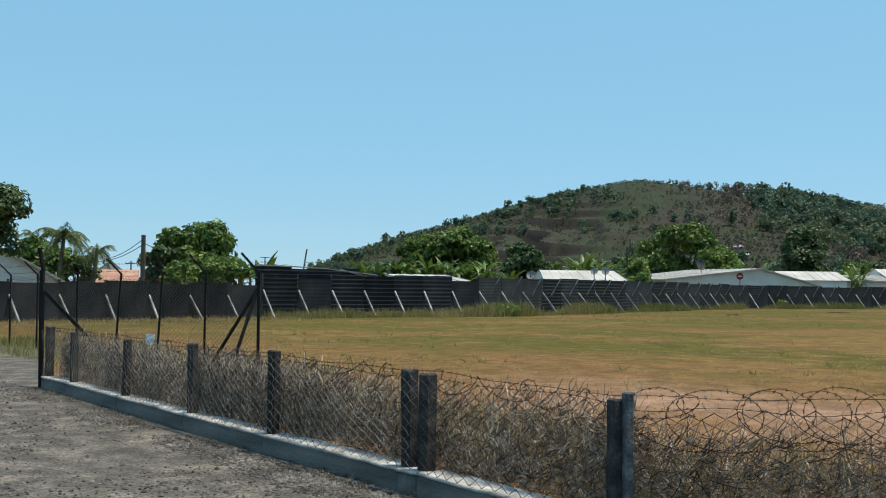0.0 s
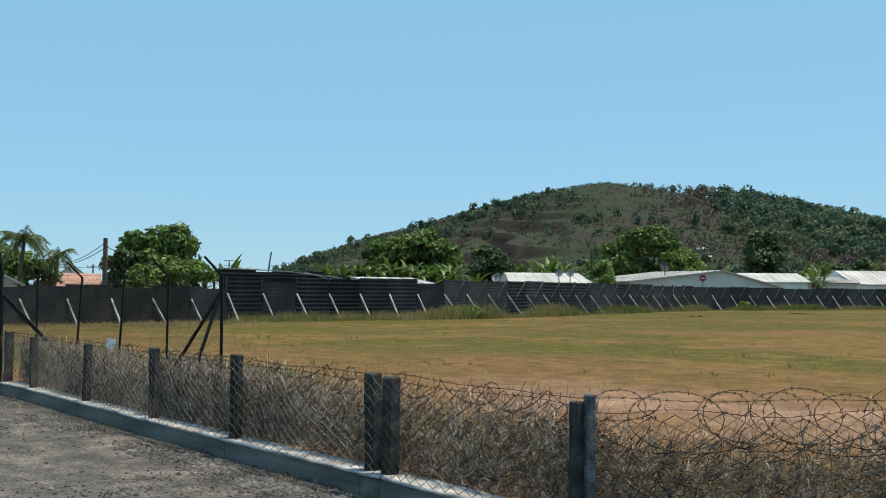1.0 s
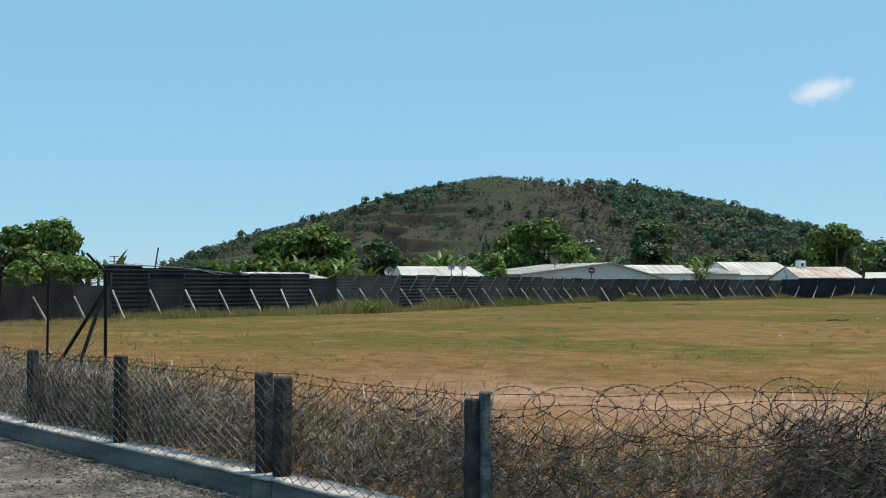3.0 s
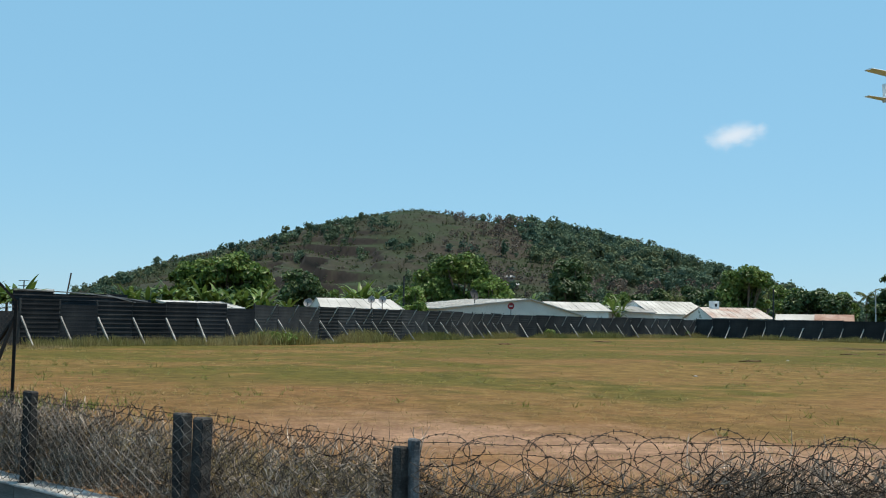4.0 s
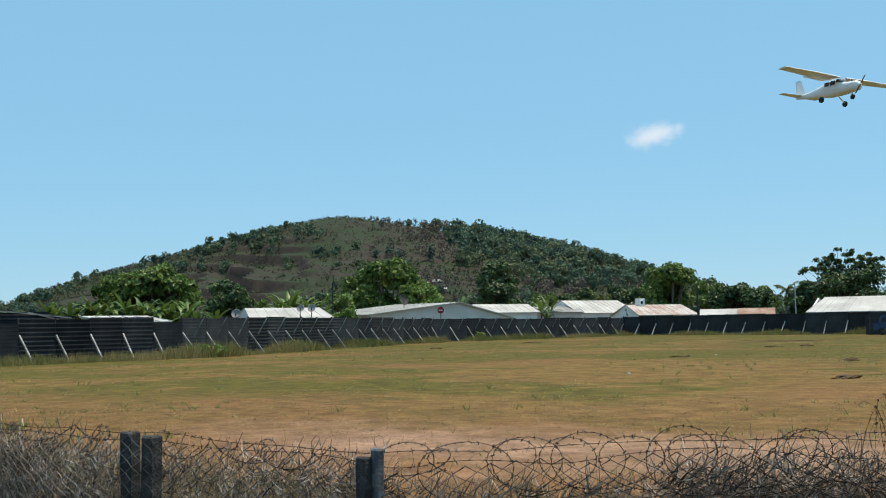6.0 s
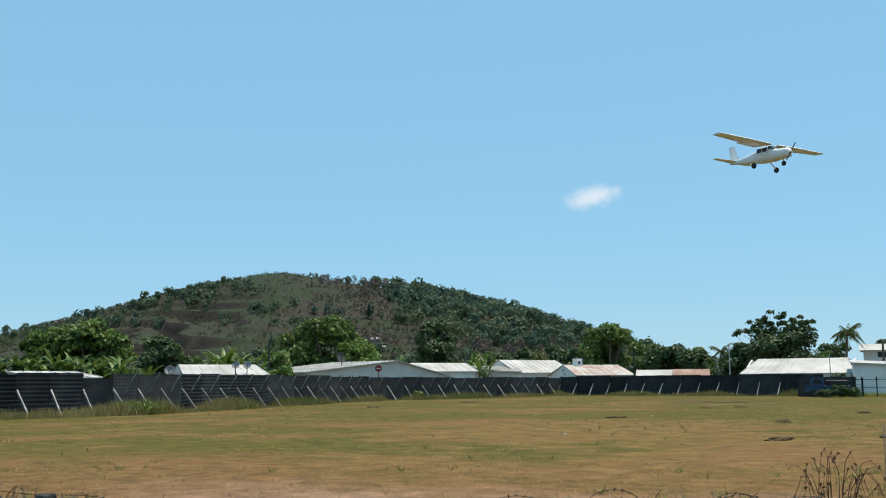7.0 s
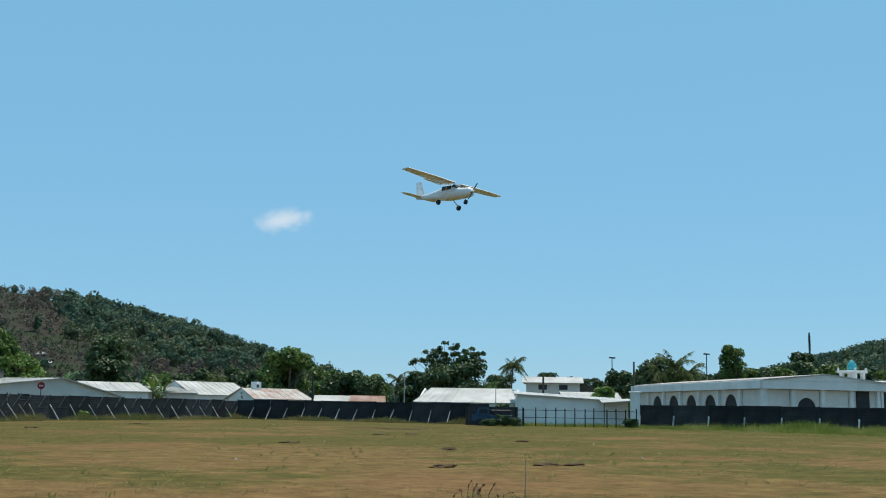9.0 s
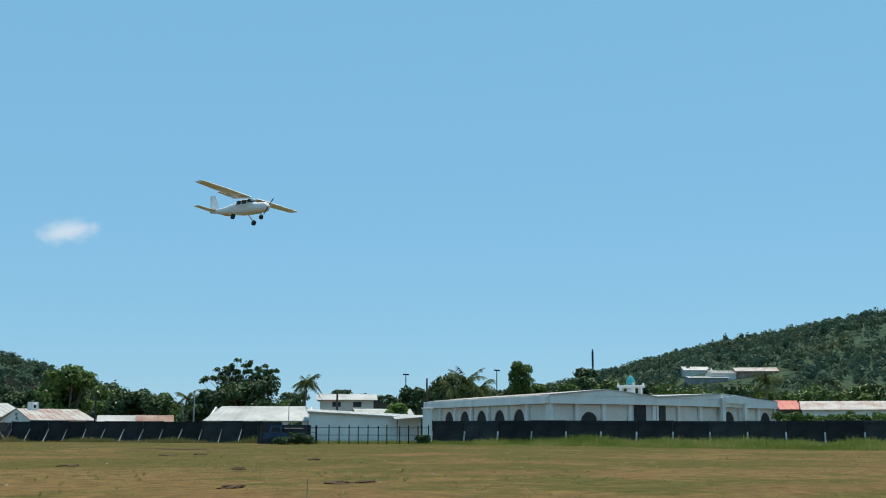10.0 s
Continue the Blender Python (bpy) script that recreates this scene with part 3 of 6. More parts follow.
def house(name, a1, d1, a2, d2, depth, eave, ridge, label, roof=M_ROOF, wall=M_WHITE, style="eave", over=0.35, apex=0.5, eave2=None, windows=(), skew=0.0, base=-0.2):
    """style eave: ridge along the front; gable: ridge runs back; shed: one slope rising to the back."""
    m, L = frame_of(a1, d1, a2, d2)
    e = empty(name, m, label, "house")
    e2 = eave if eave2 is None else eave2
    bm = bmesh.new()
    rf = bmesh.new()
    rb = bmesh.new()
    if style == "eave":
        prism(bm, [(0, base), (L, base), (L, eave), (0, eave)], 0, 0.2)
        prism(bm, [(0, base), (L, base), (L, eave), (0, eave)], depth - 0.2, depth)
        for x in (0.0, L - 0.2):
            v = [bm.verts.new((xx, y, z)) for xx in (x, x + 0.2) for y, z in ((0.2, base), (depth - 0.2, base), (depth - 0.2, eave), (depth / 2, ridge - 0.1), (0.2, eave))]
            bm.faces.new(v[:5][::-1])
            bm.faces.new(v[5:])
            for i in range(5):
                j = (i + 1) % 5
                bm.faces.new((v[i], v[j], v[5 + j], v[5 + i]))
        k = (ridge - eave) / (depth / 2)
        front = [(-over, -over, eave - k * over), (L + over, -over, eave - k * over), (L + over - skew, depth / 2, ridge), (-over + skew, depth / 2, ridge)]
        back = [(L + over, depth + over, eave - k * over), (-over, depth + over, eave - k * over), (-over + skew, depth / 2, ridge), (L + over - skew, depth / 2, ridge)]
        for q in (front, back):
            slab(rf, q)
            ribs(rb, q, max(4, int(L / 0.9)))
    elif style == "gable":
        ax = apex * L
        prism(bm, [(0, base), (L, base), (L, e2), (ax, ridge - 0.12), (0, eave)], 0, 0.2)
        prism(bm, [(0, base), (L, base), (L, e2), (ax, ridge - 0.12), (0, eave)], depth - 0.2, depth)
        box(bm, 0, 0.2, base, 0.2, depth - 0.2, eave)
        box(bm, L - 0.2, 0.2, base, L, depth - 0.2, e2)
        kl, kr = (ridge - eave) / ax, (ridge - e2) / (L - ax)
        left = [(-over, depth + over, eave - kl * over), (-over, -over, eave - kl * over), (ax, -over, ridge), (ax, depth + over, ridge)]
        right = [(L + over, -over, e2 - kr * over), (L + over, depth + over, e2 - kr * over), (ax, depth + over, ridge), (ax, -over, ridge)]
        for q in (left, right):
            slab(rf, q, 0.12)
            ribs(rb, q, max(4, int(depth / 0.9)))
    else:
        prism(bm, [(0, base), (L, base), (L, e2), (0, eave)], 0, 0.2)
        prism(bm, [(0, base), (L, base), (L, e2 + ridge - eave), (0, ridge)], depth - 0.2, depth)
        for x, z in ((0.0, eave), (L - 0.2, e2)):
            box(bm, x, 0.2, base, x + 0.2, depth - 0.2, z)
        q = [(-over, -over, eave), (L + over, -over, e2), (L + over, depth + over, e2 + ridge - eave + 0.1), (-over, depth + over, ridge + 0.1)]
        slab(rf, q, 0.12)
        ribs(rb, q, max(4, int(L / 0.9)))
    part("wall", bm, wall, e)
    r = part("roof", rf, roof, e)
    part("seam", rb, roof, r)
    for w in windows:
        window(e, *w)
    return e, L


house("gable_house", -28.0, 60, -20.15, 62, 8, 2.2, 4.3, "grey rendered gable house behind palms", wall=M_GREYWALL, style="gable", eave2=2.05)
house("tiled_cottage", -18.8, 108, -16.25, 108, 7, rise(0.25, 108), rise(0.88, 112), "low cottage with an orange roof", roof=M_ROOFORANGE, wall=M_CREAM)
house("white_cottage", -18.1, 138, -16.95, 138, 6, rise(0.9, 138), rise(1.38, 138), "small pale gabled cottage behind the orange roof", style="gable")
house("low_shed", -1.85, 74, 1.35, 76, 4, rise(0.52, 74), rise(0.76, 78), "low lean-to with a bright white metal roof", style="shed", over=0.1)
house("grey_shack", -9.8, 80, -8.4, 80, 4, rise(0.9, 80), rise(1.25, 82), "small grey shack roof above the fence", roof=M_ROOFDARK, wall=M_GREYWALL)
h5, L5 = house("white_roof_house", 5.65, 100, 9.75, 102, 7, rise(0.6, 100), rise(1.12, 104), "white metal-roofed house with satellite dishes", skew=0.4)
house("broad_gable_house", 11.9, 120, 19.5, 137, 11, rise(0.7, 120), rise(1.27, 130), "broad pale grey gable house with a white roof", wall=M_GREYWALL, style="gable", apex=0.6, eave2=rise(0.43, 137), over=0.3)
house("white_bungalow", 17.95, 140, 20.95, 143, 7, rise(0.72, 140), rise(1.13, 144), "white bungalow with a pale metal roof", skew=0.3)
house("long_shed", 20.9, 150, 23.3, 152, 6, rise(0.68, 150), rise(0.95, 153), "long low shed with a dull grey roof", roof=M_ROOFDARK, wall=M_GREYWALL)
h9, L9 = house("corner_house", 23.2, 152, 26.2, 158, 9, rise(0.62, 152), rise(1.23, 159), "white house with a pale green-grey roof", skew=0.3)
h10, L10 = house("turret_house", 26.4, 142, 29.3, 146, 8, rise(0.45, 142), rise(0.95, 148), "white house with rust-streaked roof and tiny turret", roof=M_ROOFOLD, skew=0.3, windows=((1.0, 1.2, 1.1, 1.0), (4.0, 1.2, 1.1, 1.0)))
house("pale_shack", 29.65, 139, 31.45, 139, 5, rise(0.34, 139), rise(0.66, 141), "low shack with a patched pale roof", roof=M_ROOF, wall=M_GREYWALL)
house("rusty_shack", 31.55, 138, 33.15, 138, 5, rise(0.34, 138), rise(0.68, 140), "low shack with a rusty sagging roof", roof=M_ROOFRUST, wall=M_GREYWALL)
h12, L12 = house("hall_with_white_roof", 34.95, 138, 40.2, 136, 11, rise(0.46, 137), rise(1.16, 143), "long hall with a wide white metal roof", skew=1.3)
h13, L13 = house("two_storey_house", 40.85, 172, 43.7, 172, 8, rise(1.56, 172), rise(1.82, 176), "two-storey cream house with a flat pale roof", wall=M_CREAM, over=0.6,
                 windows=((1.9, rise(1.12, 172), 1.5, 0.95), (5.2, rise(1.12, 172), 1.5, 0.95)))
h14, L14 = house("white_store", 40.35, 127, 46.2, 128, 10, rise(0.92, 127), rise(1.05, 132), "white-walled store with a low pale roof", style="shed", eave2=rise(0.6, 128))
house("long_pale_hall", 66.05, 166, 73.5, 168, 9, rise(1.05, 164), rise(1.45, 168), "long hall with a stained pale metal roof", roof=M_ROOFOLD)
house("red_roof_lodge", 64.95, 170, 66.0, 171, 6, rise(1.05, 170), rise(1.47, 173), "small lodge with a red metal roof", roof=M_ROOFRED, wall=M_WOOD, over=0.15)

house("rear_store", 42.9, 139, 45.7, 140, 6, rise(0.8, 139), rise(1.06, 142), "low rear store with a pale stepped roof")
bm = bmesh.new()
slab(bm, [(L14 * 0.74, -3.2, 2.75), (L14 + 0.9, -3.0, 3.1), (L14 + 0.9, 0.2, 3.3), (L14 * 0.74, 0.2, 3.1)], 0.08)
cn = part("canopy", bm, M_ROOF, h14, "sloping pale sheet canopy")
for x in (L14 * 0.76, L14 + 0.7):
    bm = bmesh.new()
    beam(bm, (x, -2.9, -0.1), (x, -2.9, 2.8), 0.09)
    part("canopy_post", bm, M_DARKPOST, cn)
# open dark side shed against the two-storey house
bm = bmesh.new()
prism(bm, [(L13, 0), (L13 + 3.3, 0), (L13 + 3.3, rise(1.2, 172)), (L13, rise(1.6, 172))], 0.3, 6)
part("annex", bm, M_WOOD, h13, "dark timber annex")

# turret on the rust-roofed house
bm = bmesh.new()
box(bm, 1.6, 3.4, rise(0.85, 145), 2.6, 4.4, rise(1.2, 145), 0.03)
for dx in (0.0, 0.75):
    box(bm, 1.6 + dx, 3.4, rise(1.2, 145), 1.85 + dx, 4.4, rise(1.3, 145))
t = part("turret", bm, M_WHITE, h10)
bm = bmesh.new()
box(bm, 1.95, 3.385, rise(1.0, 145), 2.25, 3.42, rise(1.16, 145))
part("opening", bm, M_DARK, t)


def dish(parent_pos, r, aim, label, mat=M_DISH):
    e = empty("satellite_dish", Matrix.Translation(parent_pos), label, "satellite dish", "dishes on the roof")
    bm = bmesh.new()
    bmesh.ops.create_uvsphere(bm, u_segments=16, v_segments=10, radius=1.0)
    bmesh.ops.delete(bm, geom=[v for v in bm.verts if v.co.z > -0.45], context="VERTS")
    for v in bm.verts:
        v.co = Vector((v.co.x * r * 1.1, v.co.y * r * 1.1, (v.co.z + 0.45) * r * 0.6))
    bmesh.ops.solidify(bm, geom=bm.faces[:], thickness=0.03)
    bowl = part("bowl", bm, mat, e)
    bowl.matrix_basis = look((0, 0, r * 1.5), (aim[0], aim[1], r * 1.5 + aim[2])) @ pose(0, 0, 0, 180, 0, 0)
    bm = bmesh.new()
    beam(bm, (0, 0, -0.9), (0, 0, r * 1.5), 0.09, sides=6)
    part("mast", bm, M_DARKPOST, e)


for az, d, el, r in ((8.15, 101, 1.0, 0.42), (8.75, 101.5, 1.0, 0.45), (4.75, 99, 0.75, 0.5)):
    dish((*polar(az, d).xy, rise(el, d) - r * 1.1), r, (-0.5, -1, 0.5), "grey satellite dish on a short mast")
dish((*polar(13.75, 126).xy, rise(0.95, 126)), 0.75, (0.6, -1, 0.4), "large dark satellite dish beside a white roof", M_DARKPOST)

# ---- prayer hall ----
def prayer_hall():
    eave = 5.65
    c0, c1, c2, c3 = polar(46.5, 166), polar(53.05, 128), polar(58.65, 138), polar(64.7, 168)
    hall = empty("prayer_hall", Matrix.Translation(c1), "white arcaded prayer hall with low gabled roofs", "building")
    inv = Matrix.Translation(-c1)

    def arcade(p, q, bays, arches, gable=None):
        """A wall of bays with pillars, a beam, and round arches in some bays, backed by dark blocks for the shade
        inside.
        """
        v = q - p
        L = v.length
        m = inv @ Matrix.Translation(p) @ Matrix.Rotation(math.atan2(v.y, v.x), 4, "Z")
        w = L / bays
        top = eave - 1.35
        for i in range(bays + 1):
            bm = bmesh.new()
            x = min(max(i * w, 0.28), L - 0.28)
            box(bm, x - 0.25, -0.1, -0.1, x + 0.25, 0.3, eave - 1.0, 0.03)
            part("pillar", bm, M_WHITE, hall).matrix_basis = m
        bm = bmesh.new()
        box(bm, -0.1, -0.35, eave - 1.0, L + 0.1, 0.3, eave, 0.02)
        part("beam", bm, M_WHITE, hall).matrix_basis = m
        for i in range(bays):
            bm = bmesh.new()
            x0, x1 = i * w + 0.28, (i + 1) * w - 0.28
            yw = 0.3
            if i in arches:
                r = min((x1 - x0) * 0.36, 1.65)
                cx, cz = (x0 + x1) / 2, 2.45
                n = 14
                arc = [(cx + r * math.cos(math.pi * k / n), cz + r * math.sin(math.pi * k / n)) for k in range(n + 1)]
                out = [(x1, cz)] + [(min(x1, max(x0, cx + 9 * math.cos(math.pi * k / n))), top + 0.3) for k in range(1, n)] + [(x0, cz)]
                fr = [bm.verts.new((x, yw, z)) for x, z in arc]
                fo = [bm.verts.new((x, yw, z)) for x, z in out]
                br = [bm.verts.new((x, yw + 0.12, z)) for x, z in arc]
                for k in range(n):
                    bm.faces.new((fr[k], fo[k], fo[k + 1], fr[k + 1]))
                    bm.faces.new((fr[k], fr[k + 1], br[k + 1], br[k]))
                wl = part("wall", bm, M_CREAM, hall)
                wl.matrix_basis = m
                for xa, xb in ((x0, cx - r), (cx + r, x1)):
                    bm = bmesh.new()
                    box(bm, xa, yw, -0.1, xb, yw + 0.12, cz - 0.003)
                    part("pier", bm, M_CREAM, wl)
                # solid dark block stands for the shade behind the arch
                bm = bmesh.new()
                box(bm, cx - r - 0.1, yw + 0.13, -0.1, cx + r + 0.1, yw + 0.5, cz + r + 0.1)
                part("opening", bm, M_DARK, wl)
            else:
                box(bm, x0, yw, -0.1, x1, yw + 0.3, top + 0.3)
                part("wall", bm, M_CREAM, hall).matrix_basis = m
        if gable:
            bm = bmesh.new()
            prism(bm, [(-0.3, eave), (L + 0.3, eave), (L + 0.3, eave + 0.1), (L * gable[0], gable[1]), (-0.3, eave + 0.1)], -0.4, -0.1)
            part("gable", bm, M_WHITE, hall).matrix_basis = m
        return m, L

    arcade(c0, c1, 7, (1, 2, 3, 4, 5))
    m1, L1 = arcade(c1, c2, 4, (1,), (0.52, rise(2.12, 133)))
    m2, L2 = arcade(c2 + Vector((0.4, 0.2, 0)), c3, 6, (3, 5), (0.5, rise(1.86, 152)))
    # a dark doorway beside the joint of the two wings
    bm = bmesh.new()
    box(bm, L1 * 0.8, 0.12, -0.1, L1 * 0.91, 0.28, eave - 1.05)
    part("doorway", bm, M_DARK, hall).matrix_basis = m1
    bm = bmesh.new()
    box(bm, L2 * 0.03, 0.12, -0.1, L2 * 0.075, 0.28, eave - 1.05)
    part("doorway", bm, M_DARK, hall).matrix_basis = m2
    # shallow porch round the middle arch of the second wing
    for x in (L2 * 0.49, L2 * 0.68):
        bm = bmesh.new()
        box(bm, x - 0.4, -0.75, -0.1, x + 0.4, -0.37, eave + 0.25, 0.03)
        part("porch_pillar", bm, M_WHITE, hall).matrix_basis = m2
    bm = bmesh.new()
    prism(bm, [(L2 * 0.47, eave - 0.45), (L2 * 0.7, eave - 0.45), (L2 * 0.7, eave + 0.3), (L2 * 0.585, eave + 0.75), (L2 * 0.47, eave + 0.3)], -0.9, -0.76)
    part("porch_gable", bm, M_WHITE, hall).matrix_basis = m2
    # roofs
    back1 = c0 - c1
    rid = rise(2.12, 133)
    a = c1.lerp(c2, 0.52)
    k = (eave + 0.12)
    up = back1.normalized() * -0.5
    for p, name, mat in (([c0 + Vector((0, 0, k)), c1 + up + Vector((0, 0, k)), a + up + Vector((0, 0, rid)), a + back1 + Vector((0, 0, rid))], "roof", M_ROOFOLD),
                         ([c2 + up + Vector((0, 0, k)), c2 + back1 + Vector((0, 0, k)), a + back1 + Vector((0, 0, rid)), a + up + Vector((0, 0, rid))], "roof", M_ROOF)):
        bm = bmesh.new()
        slab(bm, [inv @ c for c in p], 0.15)
        part(name, bm, mat, hall)
    rid2 = rise(1.86, 152)
    a2 = c2.lerp(c3, 0.5)
    nb = Vector((-(c3 - c2).y, (c3 - c2).x, 0)).normalized()
    for p in ([c2 + nb * 22, c2 - nb * 0.4, a2 - nb * 0.4, a2 + nb * 22], [c3 - nb * 0.4, c3 + nb * 22, a2 + nb * 22, a2 - nb * 0.4]):
        bm = bmesh.new()
        slab(bm, [inv @ (c + Vector((0, 0, k if i < 2 else rid2))) for i, c in enumerate(p)], 0.15)
        part("roof", bm, M_ROOF, hall)
    # far and inner walls close the hall
    for p, q in ((c0, c2 + back1), (c3, c3 + nb * 22)):
        bm = bmesh.new()
        beam(bm, inv @ (p + Vector((0, 0, eave / 2))), inv @ (q + Vector((0, 0, eave / 2))), 0.3, eave)
        part("wall", bm, M_CREAM, hall)
    # turret with a turquoise dome
    tp = polar(57.4, 146)
    z0, z1 = rise(1.75, 146), rise(2.25, 146)
    bm = bmesh.new()
    for sx in (-0.9, 0.9):
        for sy in (-0.9, 0.9):
            box(bm, sx - 0.22, sy - 0.22, z0 - 1.5, sx + 0.22, sy + 0.22, z1 - 0.15)
    box(bm, -1.35, -1.35, z1 - 0.2, 1.35, 1.35, z1 + 0.1, 0.03)
    box(bm, -1.1, -1.1, z0 - 2.2, 1.1, 1.1, z0 + 0.15)
    box(bm, -0.3, -0.3, z0, 0.3, 0.3, z1)
    for sx in (-1.2, 1.2):
        for sy in (-1.2, 1.2):
            box(bm, sx - 0.1, sy - 0.1, z1, sx + 0.1, sy + 0.1, z1 + 0.45)
    tur = part("turret", bm, M_WHITE, hall)
    tur.matrix_basis = inv @ Matrix.Translation(tp)
    bm = bmesh.new()
    bmesh.ops.create_uvsphere(bm, u_segments=20, v_segments=12, radius=0.6)
    for v in bm.verts:
        if v.co.z > 0:
            v.co.z *= 1.25 + 0.5 * max(0.0, v.co.z / 0.6) ** 3
            v.co.x *= 1.0
        else:
            v.co.z *= 0.6
        v.co.z += z1 + 0.42
    part("dome", bm, M_TEAL, tur)


prayer_hall()

# white gate pier beside the hall
e = empty("gate_pier", Matrix.Translation(polar(46.55, 123)), "white masonry gate pier with a cap", "pier")
bm = bmesh.new()
box(bm, -0.4, -0.4, -0.1, 0.4, 0.4, rise(1.05, 123), 0.03)
part("shaft", bm, M_WHITE, e)
bm = bmesh.new()
box(bm, -0.5, -0.5, rise(1.05, 123), 0.5, 0.5, rise(1.05, 123) + 0.18, 0.03)
part("cap", bm, M_WHITE, e)

# houses on the slope
for a1, a2, zr, ze, roof, wall, lab in ((60.3, 61.7, 3.26, 3.06, M_ROOF, M_GREYWALL, "small white house with a pale green roof on the slope"),
                                       (62.9, 65.0, 3.18, 2.98, M_ROOFOLD, M_ROOFRUST, "brick-red house with a pale roof on the slope"),
                                       (61.7, 62.9, 3.05, 2.88, M_ROOFDARK, M_CREAM, "cream and brown house on the slope"),
                                       (60.5, 62.5, 2.74, 2.66, M_ROOF, M_ROOFDARK, "long low white roof on the slope")):
    d = seat(HILL_B, a1, ze, 3.0)
    house("slope_house", a1, d, a2, d + 3, 8, rise(ze, d), rise(zr, d), lab, roof=roof, wall=wall, base=terrain(HILL_B, a1, d) - 2.5)
for a1, a2, ze, zr in ((15.3, 15.9, 2.4, 2.52), (15.6, 16.15, 1.98, 2.08)):
    d = seat(HILL_A, a1, ze, 2.0)
    house("slope_shack", a1, d, a2, d, 5, rise(ze, d), rise(zr, d), "tiny pale shack on the foot of the hill", roof=M_ROOFDARK, wall=M_ROOFRUST, base=terrain(HILL_A, a1, d) - 2.5)

# ---- poles, signs, masts ----
def pole(az, d, top, w, name, label, mat=M_WOOD, lean=0.0, extra=None):
    e = empty(name, Matrix.Translation(polar(az, d)), label, "pole")
    z = rise(top, d)
    bm = bmesh.new()
    bmesh.ops.create_cone(bm, cap_ends=True, segments=10, radius1=w * 0.6, radius2=w * 0.45, depth=z + 0.4, matrix=Matrix.Translation((lean / 2, 0, z / 2 - 0.2)) @ Matrix.Rotation(math.atan2(lean, z), 4, "Y"))
    part("shaft", bm, mat, e)
    if extra:
        bm = bmesh.new()
        extra(bm, z)
        part("head", bm, mat, e)
    return e


def crossbar(bm, z):
    beam(bm, (-0.8, 0, z - 0.35), (0.8, 0, z - 0.35), 0.1)
    for x in (-0.7, -0.25, 0.25, 0.7):
        beam(bm, (x, 0, z - 0.3), (x, 0, z - 0.12), 0.07)


def lamp_ring(bm, z):
    beam(bm, (-0.9, 0, z), (0.9, 0, z), 0.12)
    for x in (-0.8, -0.25, 0.3, 0.8):
        box(bm, x - 0.14, -0.2, z - 0.1, x + 0.14, 0.1, z + 0.22)


def antenna(bm, z):
    for k in range(6):
        beam(bm, (-0.35, 0, z - 1.2 - k * 0.7), (0.35, 0, z - 1.2 - k * 0.7), 0.1)
    for x in (-0.35, 0.35):
        beam(bm, (x, 0, z - 5), (x, 0, z - 0.8), 0.12)


pole(-15.9, 70, 2.72, 0.3, "utility_pole", "dark timber utility pole with slack cables")
pole(-16.5, 150, 1.35, 0.2, "utility_pole", "thin far utility pole with a crossbar", extra=crossbar)
pole(29.4, 136, 1.95, 0.2, "utility_pole", "thin grey pole beside the shacks", M_DARKPOST)
pole(34.3, 139, 1.98, 0.16, "utility_pole", "thin pale pole before dark trees", M_STRUT)
pole(39.2, 131, 1.35, 0.1, "flag_pole", "thin bare pole before the white roof", M_STRUT)
pole(41.75, 150, 1.85, 0.3, "utility_pole", "dark pole before the two-storey house")
pole(46.55, 165, 2.68, 0.3, "utility_pole", "dark timber pole with a blunt top")
pole(45.45, 260, 2.85, 0.24, "floodlight_mast", "far floodlight mast with a ring of lamps", M_DARKPOST, extra=lamp_ring)
pole(50.35, 260, 3.08, 0.24, "floodlight_mast", "far floodlight mast with a ring of lamps", M_DARKPOST, extra=lamp_ring)
pole(55.5, 300, 4.2, 0.45, "radio_mast", "steel radio mast with antennas", M_DARKPOST, extra=antenna)
pole(59.0, 300, 3.85, 0.3, "utility_pole", "tall thin pole on the slope", M_DARKPOST)
pole(9.9, 118, 2.4, 0.2, "utility_pole", "grey pole among bananas", M_DARKPOST)
pole(-9.6, 90, 1.65, 0.1, "roof_antenna", "small roof antenna with a square frame", M_DARKPOST, extra=lambda bm, z: [beam(bm, (-0.4, 0, z - q), (0.4, 0, z - q), 0.05) for q in (0.0, 0.4)])


def cable(p, q, sag, r, name, label):
    cu = bpy.data.curves.new(name, "CURVE")
    cu.dimensions, cu.bevel_depth, cu.bevel_resolution = "3D", r, 1
    s = cu.splines.new("POLY")
    n = 16
    s.points.add(n - 1)
    p, q = Vector(p), Vector(q)
    for i in range(n):
        t = i / (n - 1)
        c = p.lerp(q, t)
        s.points[i].co = (c.x, c.y, c.z - sag * 4 * t * (1 - t), 1)
    cu.materials.append(M_RUBBER)
    return tagged(new(name, cu), label, "cable")


pt = polar(-15.9, 70)
for az, d, el, sag, dz in ((-18.9, 120, 1.75, 1.0, 0.25), (-19.5, 120, 1.9, 1.2, 0.6), (-11, 120, 1.6, 1.0, 0.5)):
    cable((pt.x, pt.y, rise(2.72, 70) - dz), (*polar(az, d).xy, rise(el, d)), sag, 0.025, "cable", "black slack cable strung from the utility pole")

